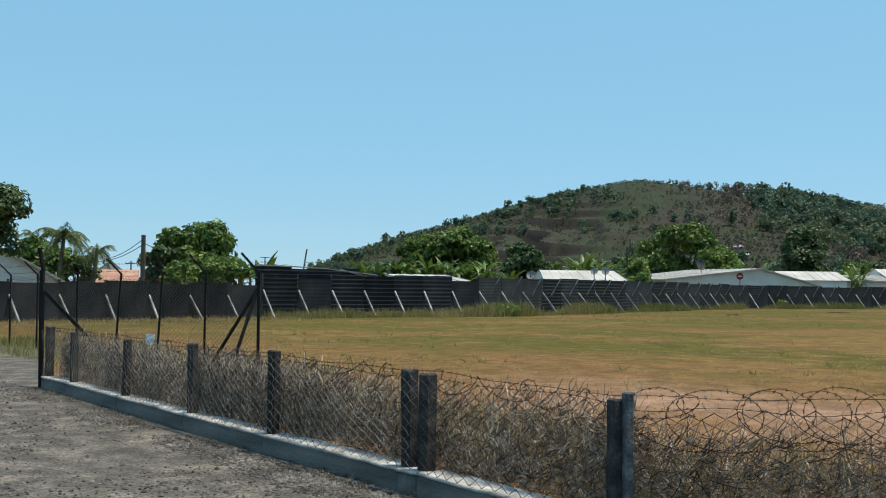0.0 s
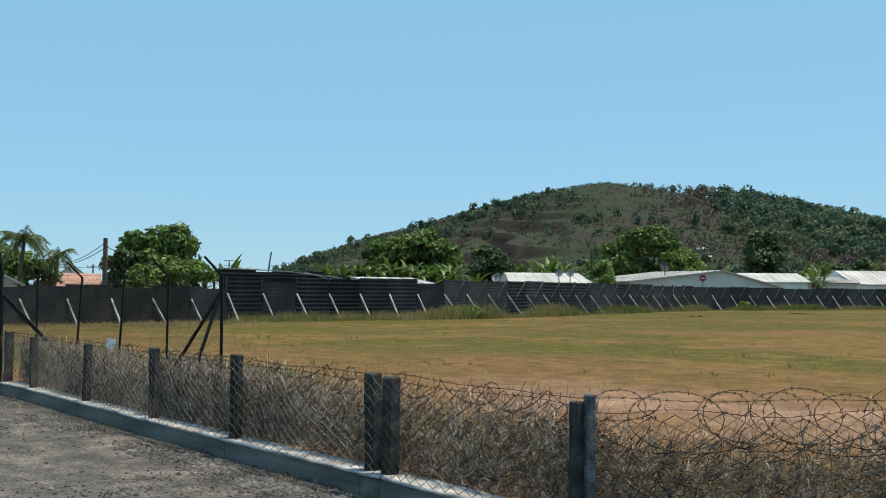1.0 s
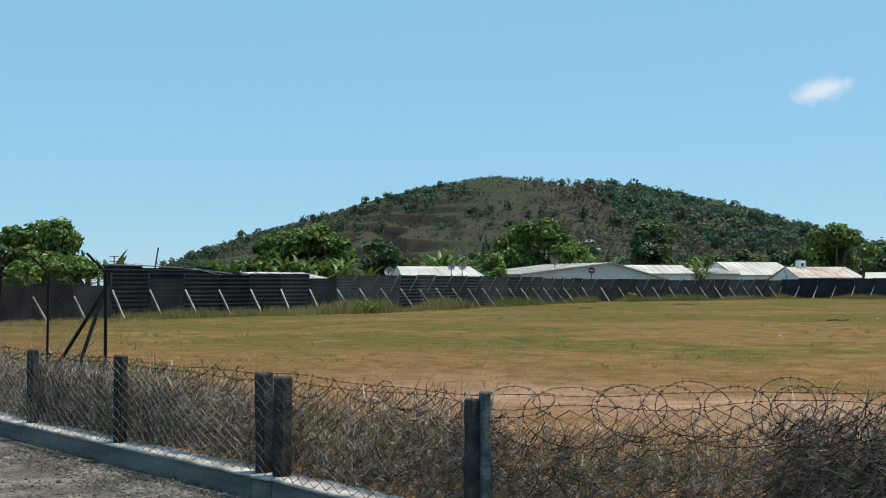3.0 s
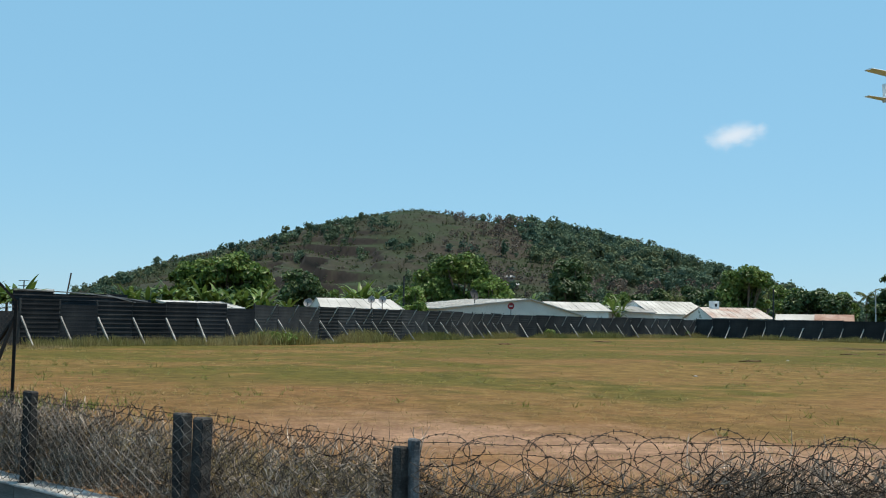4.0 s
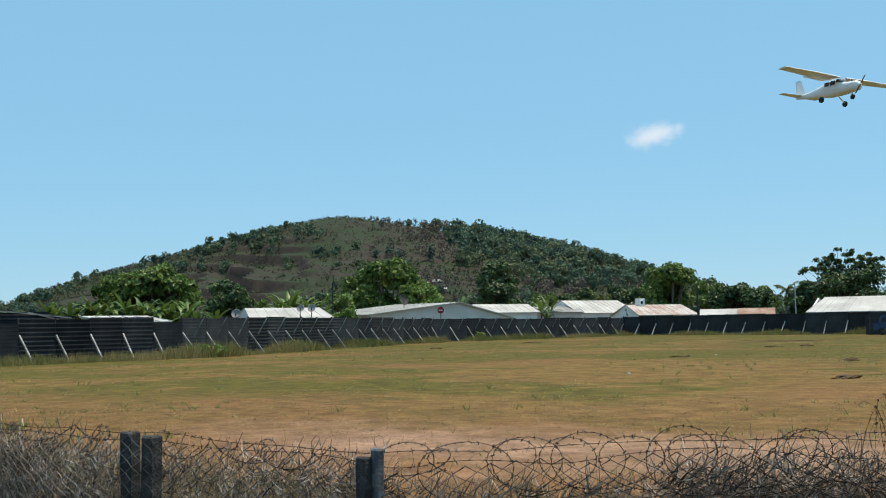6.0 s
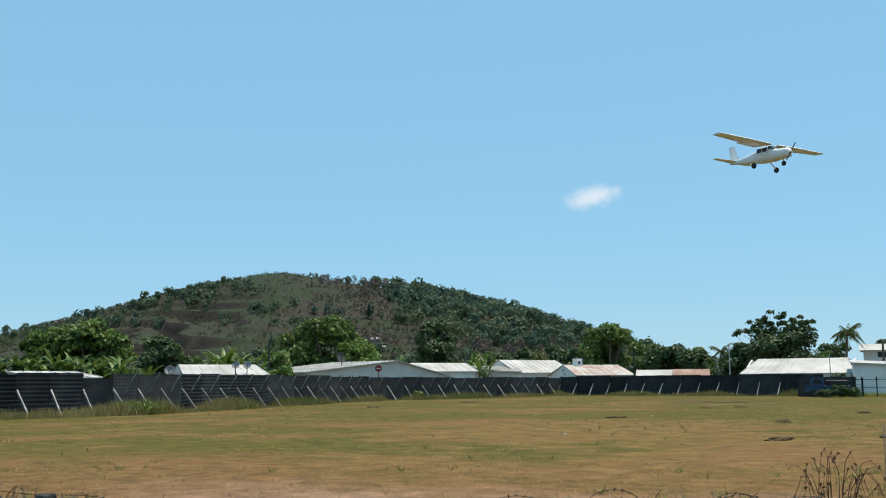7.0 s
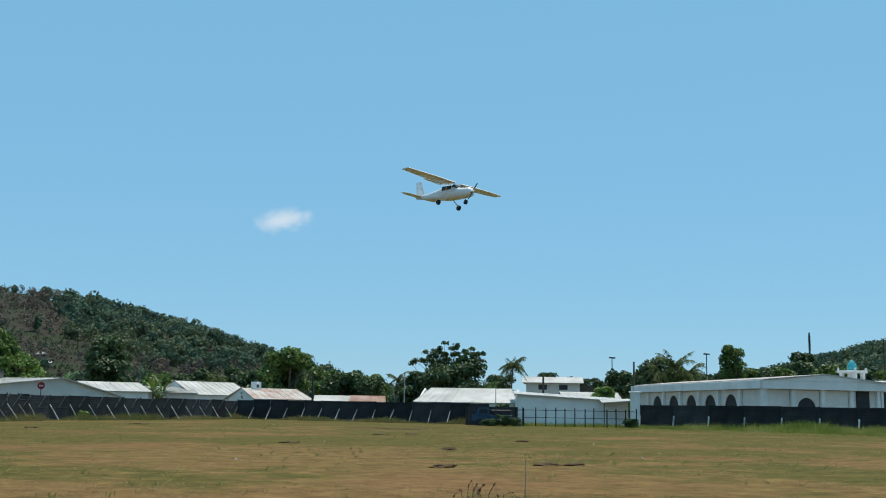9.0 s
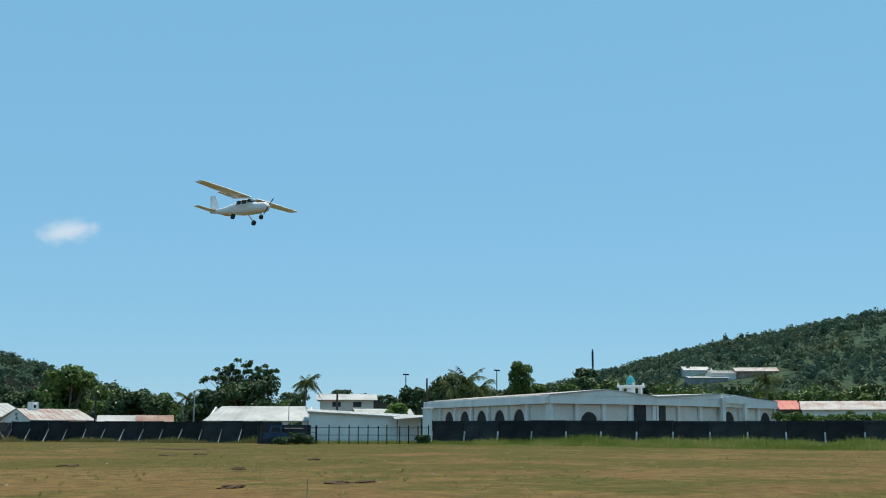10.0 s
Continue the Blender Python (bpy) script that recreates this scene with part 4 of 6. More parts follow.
# no-entry sign above the fence
sp = polar(15.72, 117.5)
e = empty("road_sign", Matrix.Translation(sp) @ Matrix.Rotation(radians(-15), 4, "Z"), "round red no-entry sign on a grey post", "sign")
bm = bmesh.new()
beam(bm, (0, 0.06, -0.2), (0, 0.06, rise(1.05, 117.5)), 0.08, sides=8)
part("post", bm, M_DARKPOST, e)
bm = bmesh.new()
bmesh.ops.create_cone(bm, cap_ends=True, segments=32, radius1=0.37, radius2=0.37, depth=0.05, matrix=Matrix.Translation((0, 0, rise(0.86, 117.5))) @ pose(0, 0, 0, 90, 0, 0))
part("disc", bm, M_RED, e)
bm = bmesh.new()
box(bm, -0.21, -0.045, rise(0.86, 117.5) - 0.045, 0.21, -0.03, rise(0.86, 117.5) + 0.045)
part("bar", bm, M_WHITE, e)


# ---- trees ----
def leaves(centres, normals, size, fold=0.25, long=1.6):
    """Bent diamond leaves: four vertices and two triangles each."""
    n = len(centres)
    a = rng.normal(size=(n, 3))
    a -= (a * normals).sum(1, keepdims=True) * normals
    a /= np.linalg.norm(a, axis=1, keepdims=True) + 1e-9
    b = np.cross(normals, a)
    s = size * rng.uniform(0.6, 1.4, (n, 1))
    v = np.stack([centres - a * s * long, centres + b * s + normals * s * fold, centres + a * s * long - normals * s * 0.3, centres - b * s + normals * s * fold], 1).reshape(-1, 3)
    i = np.arange(n)[:, None] * 4
    f = np.concatenate([i + np.array([[0, 1, 2]]), i + np.array([[0, 2, 3]])], 1).reshape(-1, 3)
    return v, f


def crown_points(lumps, count, thick=0.35):
    """Points near the skin of several lumps (x, y, z, rx, rz), with outward directions."""
    lumps = np.array(lumps)
    w = lumps[:, 3] ** 2
    pick = rng.choice(len(lumps), count, p=w / w.sum())
    d = rng.normal(size=(count, 3))
    d /= np.linalg.norm(d, axis=1, keepdims=True)
    d[:, 2] = np.where(d[:, 2] < -0.55, -d[:, 2], d[:, 2])
    r = 1 - thick * rng.random((count, 1)) ** 1.6 + rng.normal(size=(count, 1)) * 0.07
    q = lumps[pick]
    c = q[:, :3] + d * r * np.stack([q[:, 3], q[:, 3], q[:, 4]], 1)
    nrm = d + rng.normal(size=(count, 3)) * 0.55 + np.array([0, 0, 0.35])
    return c, nrm / np.linalg.norm(nrm, axis=1, keepdims=True)


def limb_mesh(segments, mat, name="trunk"):
    bm = bmesh.new()
    for a, b, r0, r1 in segments:
        a, b = Vector(a), Vector(b)
        d = b - a
        bmesh.ops.create_cone(bm, cap_ends=True, segments=7, radius1=r0, radius2=r1, depth=d.length * 1.04, matrix=Matrix.Translation((a + b) / 2) @ d.to_track_quat("Z", "Y").to_matrix().to_4x4())
    me = bpy.data.meshes.new(name)
    bm.to_mesh(me)
    bm.free()
    me.materials.append(mat)
    return me


def tree(az, d, height, width, label, mat=M_LEAF, count=2600, leaf=0.2, base=0.25, lumps=26, sparse=0.0, name="broadleaf_tree", z0=0.0):
    """Trunk, limbs and a crown of many leaves round uneven lumps. base: where the crown begins, as a share of the height."""
    e = empty(name, Matrix.Translation(polar(az, d) + Vector((0, 0, z0))), label, "tree")
    R = width / 2
    count, leaf = int(count * 2.2), leaf * 0.66
    zc0, zc1 = height * base, height
    ls = []
    for i in range(lumps):
        t = (i + 0.5) / lumps
        z = zc0 + (zc1 - zc0) * (0.14 + 0.74 * float(rng.random()) ** 0.9)
        s = math.sqrt(max(0.05, 1 - ((z - (zc0 + (zc1 - zc0) * 0.42)) / (zc1 - zc0) / 0.66) ** 2))
        ang, rad = i * 2.4 + float(rng.uniform(-0.4, 0.4)), R * 0.78 * s * math.sqrt(float(rng.uniform(0.05, 1)))
        lr = max(R * float(rng.uniform(0.25, 0.42)), min((zc1 - zc0) * 0.13, R * 0.6)) * (1 - 0.45 * sparse)
        ls.append((rad * math.cos(ang), rad * math.sin(ang), min(z, zc1 - lr * 0.75), lr, lr * float(rng.uniform(0.65, 0.95))))
    segs = [((0, 0, -0.2), (0.05 * R, 0, zc0 + 0.1 * (zc1 - zc0)), 0.035 * height, 0.024 * height)]
    for q in ls:
        segs.append(((0.05 * R, 0, zc0 * 0.9), (q[0], q[1], q[2] - q[4] * 0.3), 0.014 * height, 0.005 * height))
    part("trunk", limb_mesh(segs, M_BARK), None, e)
    c, nr = crown_points(ls, count, 0.5)
    v, f = leaves(c, nr, leaf)
    part("crown", fast_mesh("crown", v, f, mat), None, e)
    return e


def frond(base, out, length, droop, width, leaflets, lift=0.5, v=None, f=None):
    """One palm frond: a curved rib with paired leaflets."""
    out = Vector(out).normalized()
    side = out.cross(Vector((0, 0, 1))).normalized()
    base = Vector(base)
    pts = []
    for i in range(leaflets + 1):
        t = i / leaflets
        pts.append(base + out * length * t * (1 - 0.18 * t * droop) + Vector((0, 0, length * (lift * t - droop * t * t))))
    for i in range(1, leaflets + 1):
        t = i / leaflets
        w = width * math.sin(math.pi * (0.12 + 0.83 * t)) + 0.05
        along = (pts[i] - pts[i - 1]) * 2.4
        for s in (-1, 1):
            k = len(v)
            hang = 0.55 + 0.5 * math.sin(i * 2.7 + s * 1.3 + base.x) ** 2
            tip = pts[i] + side * s * w * (1.15 - 0.45 * hang) + along * 0.7 - Vector((0, 0, w * 1.1 * hang))
            v += [tuple(pts[i - 1].lerp(pts[i], 0.15)), tuple(pts[i]), tuple(tip)]
            f.append((k, k + 1, k + 2))


def palm(az, d, height, spread, label, fronds=26, mat=M_PALM, z0=0.0, lean=0.4):
    e = empty("palm_tree", Matrix.Translation(polar(az, d) + Vector((0, 0, z0))), label, "palm tree", "coconut palms")
    hub = Vector((lean, 0, height - spread * 0.42))
    part("trunk", limb_mesh([((0, 0, -0.2), (lean * 0.35, 0, hub.z * 0.5), 0.2, 0.15), ((lean * 0.35, 0, hub.z * 0.5), tuple(hub), 0.15, 0.12)], M_BARK), None, e)
    v, f = [], []
    for i in range(fronds):
        a = i * 2.4 + float(rng.uniform(-0.3, 0.3))
        lift = float(rng.uniform(-0.35, 1.3))
        frond(hub, (math.cos(a), math.sin(a), 0), spread * float(rng.uniform(0.8, 1.1)) * 0.6, 0.5 + 0.5 * float(rng.random()), spread * 0.15, 28, lift, v, f)
    part("crown", fast_mesh("crown", v, f, mat), None, e)
    return e


def banana(az, d, height, label, stems=4, z0=0.0):
    """A clump of banana plants: broad arching leaves."""
    e = empty("banana_plant", Matrix.Translation(polar(az, d) + Vector((0, 0, z0))), label, "banana plant", "banana clumps")
    v, f, segs = [], [], []
    for s in range(stems):
        bx, by = float(rng.uniform(-1, 1)), float(rng.uniform(-1, 1))
        h = height * float(rng.uniform(0.4, 0.68))
        segs.append(((bx, by, -0.1), (bx, by, h), 0.13, 0.08))
        for i in range(7):
            a = i * 2.4 + s
            out = Vector((math.cos(a), math.sin(a), 0))
            side = Vector((-out.y, out.x, 0))
            L, lift, droop = height * float(rng.uniform(0.4, 0.6)), float(rng.uniform(0.55, 1.35)), float(rng.uniform(0.35, 0.95))
            k = len(v)
            n = 6
            for j in range(n + 1):
                t = j / n
                c = Vector((bx, by, h)) + out * L * t * 0.7 + Vector((0, 0, L * (lift * t - droop * t * t)))
                w = 0.17 * math.sin(math.pi * (0.08 + 0.9 * t)) * height / 4
                v += [tuple(c - side * w - Vector((0, 0, w * 0.3))), tuple(c), tuple(c + side * w - Vector((0, 0, w * 0.3)))]
            for j in range(n):
                b = k + j * 3
                f += [(b, b + 1, b + 4), (b, b + 4, b + 3), (b + 1, b + 2, b + 5), (b + 1, b + 5, b + 4)]
    part("stem", limb_mesh(segs, M_BARK, "stem"), None, e)
    part("leaf_crown", fast_mesh("leaf_crown", v, f, M_LEAFLIGHT if rng.random() < 0.2 else M_LEAF, True), None, e)


# left edge: dark near tree, palms, garden trees
tree(-24.6, 40, rise(5.3, 40), 4.6, "dark leafy tree overhanging the lane", M_LEAFDARK, 6500, 0.095, 0.42)
palm(-20.1, 76, rise(3.7, 76), 3.5, "coconut palm with drooping fronds and dry skirt", 24)
palm(-18.45, 82, rise(2.6, 82), 2.6, "small coconut palm behind the houses", 18)
palm(-21.3, 84, rise(3.2, 84), 2.8, "coconut palm half hidden by foliage", 16)
tree(-20.9, 80, rise(2.4, 80), 5, "brownish garden tree among palms", M_LEAF, 1500, 0.18, 0.2)
tree(-19.2, 84, rise(1.6, 84), 4, "low dark garden tree among palms", M_LEAFDARK, 1200, 0.16, 0.15)
tree(-13.1, 76, rise(3.35, 76), 6.4, "broad large-leaved garden tree", M_LEAF, 3000, 0.2, 0.12, 34)
tree(-14.9, 74, rise(2.2, 74), 3.2, "rounded dark leafy garden tree", M_LEAFDARK, 1200, 0.18, 0.15)
tree(-12.0, 72, rise(1.75, 72), 3.4, "fresh yellow-green bush over the fence", M_LEAFLIGHT, 1500, 0.12, 0.05)
tree(-13.9, 72, rise(1.45, 72), 3.0, "fresh yellow-green bush over the fence", M_LEAFLIGHT, 1200, 0.12, 0.05)
for az, el in ((-10.2, 2.1), (-10.9, 1.8), (-9.7, 1.7)):
    banana(az, 72, rise(el, 72), "banana plants with ragged leaves", 3)
# middle
tree(0.35, 96, rise(3.5, 96), 7.0, "large-leaved tree above banana plants", M_LEAF, 2600, 0.23, 0.2)
tree(-1.2, 97, rise(3.1, 97), 4.5, "large-leaved tree above banana plants", M_LEAF, 1500, 0.23, 0.2)
tree(1.9, 95, rise(3.0, 95), 4.2, "large-leaved tree above banana plants", M_LEAF, 1500, 0.23, 0.2)
for az, el in ((-5.2, 1.5), (-4.3, 1.75), (-3.4, 1.9), (-2.6, 2.0), (-1.6, 1.9), (-0.6, 1.8), (0.4, 1.7), (1.3, 1.8), (2.4, 1.7), (3.2, 1.6), (6.4, 1.6), (7.2, 1.9), (8.0, 2.0), (8.8, 1.9), (9.5, 1.7), (15.6, 1.6), (17.2, 1.5), (20.3, 1.5), (21.4, 1.4)):
    dd = 88 if az < 4 else (112 if az < 10 else 150)
    banana(az, dd, rise(el, dd), "banana plants with ragged leaves", 4)
tree(4.5, 108, rise(2.5, 108), 5.4, "rounded dark leafy tree with sunlit leaves", M_LEAFDARK, 2000, 0.22, 0.2)
tree(5.7, 110, rise(1.7, 110), 3.6, "low leafy tree behind the white roof", M_LEAF, 1200, 0.2, 0.1)
tree(10.3, 122, rise(1.9, 122), 4.5, "bright green shrubs beside the white roof", M_LEAFLIGHT, 1800, 0.16, 0.05)
tree(10.6, 112, rise(1.05, 112), 3.2, "bright green shrubs over the fence", M_LEAFLIGHT, 1500, 0.14, 0.02)
tree(12.95, 142, rise(3.66, 142), 9.6, "wide spreading breadfruit-like tree", M_LEAF, 3000, 0.28, 0.2)
tree(11.4, 140, rise(2.9, 140), 5.5, "leafy tree under the spreading tree", M_LEAF, 1600, 0.24, 0.1)
tree(14.6, 140, rise(2.55, 140), 6.5, "yellow-green bushy tree behind the gable house", M_LEAFLIGHT, 2600, 0.2, 0.1)
tree(18.9, 166, rise(3.55, 166), 7.6, "dense round-headed tree with glossy leaves", M_LEAFDARK, 2400, 0.3, 0.12)
tree(26.05, 146, rise(0.95, 146), 2.6, "small dark bush before the corner house", M_LEAFDARK, 1000, 0.12, 0.05)
tree(28.0, 160, rise(3.2, 160), 8.6, "large dense dark-green tree", M_LEAF, 4200, 0.26, 0.1, 34)
# belt of trees behind the shacks and halls
for i, az in enumerate(np.arange(21.5, 40.0, 0.95)):
    d = float(rng.uniform(178, 205))
    el = float(np.interp(az, [21, 24, 29.5, 31, 33, 36, 40], [1.8, 1.9, 2.25, 2.05, 2.0, 2.0, 1.9])) + float(rng.uniform(-0.25, 0.12))
    if i % 5 == 3:
        palm(float(az), d, rise(el + 0.1, d), 4.6, "coconut palm in the tree belt", 16)
    else:
        tree(float(az), d, rise(el, d), float(rng.uniform(5.5, 8.5)), "tree in the dark belt behind the houses", M_LEAFDARK if i % 3 else M_LEAF, 1700, 0.28, 0.08)
tree(37.0, 164, rise(2.95, 164), 9.8, "tiered tree with an open crown", M_LEAFDARK, 3000, 0.24, 0.1)
# the open upper tiers: small tufts on bare limbs
e = empty("open_crowned_tree", Matrix.Translation(polar(36.8, 165)), "tall tree with sparse leaf tufts on bare limbs", "tree")
segs, cs, ns = [((0, 0, -0.2), (0, 0, rise(2.2, 165)), 0.25, 0.16)], [], []
for i in range(42):
    a, el = float(rng.uniform(35.05, 38.4)), 0.0
    el = 2.4 + 1.2 * (1 - ((a - 36.8) / 1.9) ** 2) * float(rng.uniform(0.2, 1.0))
    p = polar(a, 165) - polar(36.8, 165) + Vector((0, float(rng.uniform(-2, 2)), rise(el, 165)))
    mid = Vector((p.x * 0.55 + float(rng.uniform(-0.6, 0.6)), p.y, p.z * 0.82))
    segs += [((p.x * 0.2, 0, rise(1.9, 165)), tuple(mid), 0.05, 0.035), (tuple(mid), tuple(p), 0.035, 0.02)]
    c, nr = crown_points([(p.x, p.y, p.z, float(rng.uniform(0.35, 0.75)), 0.4)], 46, 0.9)
    cs.append(c)
    ns.append(nr)
part("trunk", limb_mesh(segs, M_BARK), None, e)
v, f = leaves(np.concatenate(cs), np.concatenate(ns), 0.16)
part("crown", fast_mesh("crown", v, f, M_LEAFDARK), None, e)
palm(40.0, 160, rise(3.05, 160), 4.3, "coconut palm with dry brown lower fronds", 30)
tree(41.9, 205, rise(2.2, 205), 5.0, "small dark tree behind the two-storey house", M_LEAFDARK, 1500, 0.25, 0.05)
tree(43.6, 220, rise(1.95, 220), 6.5, "far low dark tree", M_LEAFDARK, 1200, 0.25, 0.2)
tree(38.7, 178, rise(1.6, 178), 6.0, "leafy tree beside the palm", M_LEAF, 1500, 0.25, 0.05)
tree(44.95, 140, rise(1.5, 140), 3.4, "bright yellow-green banana-like bush", M_LEAFLIGHT, 1500, 0.2, 0.03)
tree(46.9, 175, rise(1.0, 175), 3.5, "bright green bush by the pier", M_LEAFLIGHT, 1200, 0.2, 0.03)
for az, d, el in ((46.6, 230, 2.2), (45.8, 235, 2.3), (44.9, 240, 2.0), (47.2, 200, 2.6)):
    tree(az, d, rise(el, d), 7.5, "dark trees beyond the store", M_LEAFDARK, 1300, 0.3, 0.05)
for az, el, sp in ((48.6, 3.45, 7.5), (47.9, 3.0, 6.5), (49.3, 3.0, 6.5)):
    palm(az, 186, rise(el, 186), sp, "coconut palm behind the prayer hall", 20)
tree(47.6, 190, rise(3.0, 190), 4.5, "dark leafy tree among palms", M_LEAFDARK, 1600, 0.25, 0.1)
tree(51.65, 212, rise(3.7, 212), 4.8, "tall narrow rounded tree", M_LEAF, 2600, 0.22, 0.35)
palm(64.3, 186, rise(3.2, 186), 6.0, "coconut palm with dry skirt beside the hall", 24)
for i, az in enumerate(np.arange(47.5, 74.0, 0.8)):
    d = float(rng.uniform(205, 250))
    el = float(np.interp(az, [47, 50, 53, 55, 57, 60, 66, 74], [2.2, 2.2, 2.55, 2.9, 2.7, 2.4, 2.2, 2.3])) + float(rng.uniform(-0.3, 0.12))
    tree(float(az), d, rise(el, d), float(rng.uniform(7, 11)), "green tree on the slope behind the hall", (M_LEAF, M_LEAFDARK, M_LEAF)[i % 3], 1500, 0.34, 0.03)
tree(55.1, 232, rise(3.25, 232), 6.5, "flat-topped dark tree on the slope", M_LEAFDARK, 1500, 0.3, 0.4)
for az in np.arange(65.2, 74, 0.85):
    tree(float(az), float(rng.uniform(140, 150)), rise(float(rng.uniform(0.7, 1.0)), 145), 4.2, "sunlit green shrub behind the fence", M_LEAF, 1300, 0.17, 0.02)

# ---- woods on the hills: far, uncounted ----
def woods(name, grid, count, label, dens, size, ridge=0.12, leafs=34, mat=M_HILLTREE, leaf=0.16, grow=None):
    a, r, v = grid
    nr = ROWS
    cs, ns, sz = [], [], []
    made = 0
    while made < count:
        i, j = int(rng.integers(2, nr)), int(rng.integers(2, len(a) - 2))
        if rng.random() < ridge:
            i = nr - 1 - int(rng.integers(0, 3))
        p = v[i, j] + (v[i - 1, j] - v[i, j]) * rng.random() + (v[i, j + 1] - v[i, j]) * rng.random()
        g = noise.fractal(Vector((p[0] * 0.011, p[1] * 0.011, 2.0)), 1.0, 2.0, 3)
        if rng.random() > dens(a[j], i / nr, g):
            continue
        h = (size[0] + (size[1] - size[0]) * float(rng.random()) ** 1.7) * (grow(a[j], i / nr) if grow else 1.0)
        w = h * float(rng.uniform(0.38, 0.68))
        # each crown is a few rounded masses of leaf sprays
        k = leafs
        m = 4
        mc = rng.normal(size=(m, 3)) * np.array([0.33 * w, 0.33 * w, 0.15 * h])
        d = rng.normal(size=(k, 3))
        d /= np.linalg.norm(d, axis=1, keepdims=True)
        c = p + np.array([0, 0, h * 0.58]) + mc[rng.integers(0, m, k)] + d * np.array([w, w, h * 0.55]) * 0.62 * rng.uniform(0.6, 1.05, (k, 1))
        cs.append(c)
        nn = d + rng.normal(size=(k, 3)) * 0.25
        ns.append(nn / np.linalg.norm(nn, axis=1, keepdims=True))
        sz.append(np.full((k, 1), h * leaf))
        made += 1
    c, nr_, s = np.concatenate(cs), np.concatenate(ns), np.concatenate(sz)
    vv, ff = leaves(c, nr_, s, long=1.25)
    tagged(new(name, fast_mesh(name, vv, ff, mat)), label, "woods", kind="stuff")


def right_of(az):
    return min(1.0, max(0.0, (az - 11.0) / 5.0))


def gullies(az, s):
    """The bare eroded part of the slope."""
    q = math.hypot((az - 5.4) / 3.9, (s - 0.46) / 0.21) + 0.35 * math.sin(az * 2.3 + s * 9) + 0.25 * math.sin(az * 5.1 - s * 23)
    return q < 0.95


def dens_a(az, s, g):
    if 14.3 < az < 18.3 and 0.2 < s < 0.5:
        return 0.02
    clump = min(1.0, max(0.0, (g - 0.04) / 0.1))
    full = min(1.0, max(0.0, (g + 0.2) / 0.25))
    d = clump * 0.6 * (1 - right_of(az)) + right_of(az) * full * 0.9 + (0.08 if s > 0.96 else 0) + (0.3 if s < 0.1 else 0)
    if s > 0.8:
        d *= 0.45 + 0.55 * right_of(az)
    return d * (0.05 if gullies(az, s) else 1.0)


def dens_bare(az, s, g):
    return right_of(az) * min(1.0, max(0.0, (0.16 - g) / 0.3)) + (0.4 if s > 0.94 else 0.03)


def dens_scrub(az, s, g):
    return (0.25 + 0.75 * min(1.0, max(0.0, (g + 0.12) / 0.3))) * (0.3 if gullies(az, s) else 1.0)


def grow_a(az, s):
    return (0.72 + 0.28 * right_of(az)) * (0.65 + 0.35 * s) if s < 0.8 else 0.24 + 0.6 * right_of(az)


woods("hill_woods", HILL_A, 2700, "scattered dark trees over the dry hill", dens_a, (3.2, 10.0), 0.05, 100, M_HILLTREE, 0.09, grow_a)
woods("leafless_woods", HILL_A, 800, "grey-brown leafless trees between the green ones", dens_bare, (3.5, 9.0), 0.1, 70, M_BARETREE, 0.075, grow_a)
woods("hill_scrub", HILL_A, 20000, "low dry brown and olive scrub on the hill", dens_scrub, (0.5, 1.9), 0.0, 12, M_SCRUB)
for az, h in ((22.6, 9.5), (23.3, 10.5), (23.8, 8.5), (24.2, 9.0), (16.1, 8.0), (26.9, 7.5), (28.6, 9.0)):
    zz = terrain(HILL_A, az, 690)
    palm(az, 690, h, 4.4, "distant coconut palm on the ridge", 14, z0=zz)


def dens_b(az, s, g):
    if 59.9 < az < 65.4 and 370 < 240 + 400 * s < 425:
        return 0.0
    return min(1.0, 0.75 + 0.5 * g)


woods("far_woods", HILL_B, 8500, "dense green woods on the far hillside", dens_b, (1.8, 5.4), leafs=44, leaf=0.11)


# ---- thin wires and stalks ----
def tubes(paths, radii, sides=3):
    """Many thin prisms along polylines. paths: (n, k, 3); radii: (n, k)."""
    P = np.asarray(paths, "f8")
    n, k, _ = P.shape
    T = np.gradient(P, axis=1)
    T /= np.linalg.norm(T, axis=2, keepdims=True) + 1e-12
    ref = np.tile(np.array([0.31, 0.52, 0.79]), (n, k, 1))
    A = np.cross(T, ref)
    A /= np.linalg.norm(A, axis=2, keepdims=True) + 1e-12
    B = np.cross(T, A)
    R = np.broadcast_to(np.asarray(radii, "f8"), (n, k))[..., None]
    ring = [P + R * (A * math.cos(2 * math.pi * s / sides) + B * math.sin(2 * math.pi * s / sides)) for s in range(sides)]
    V = np.stack(ring, 2).reshape(-1, 3)
    base = (np.arange(n)[:, None] * k + np.arange(k - 1)[None]).reshape(-1, 1) * sides
    F = np.concatenate([np.concatenate([base + s, base + (s + 1) % sides, base + sides + (s + 1) % sides, base + sides + s], 1) for s in range(sides)])
    return V, F


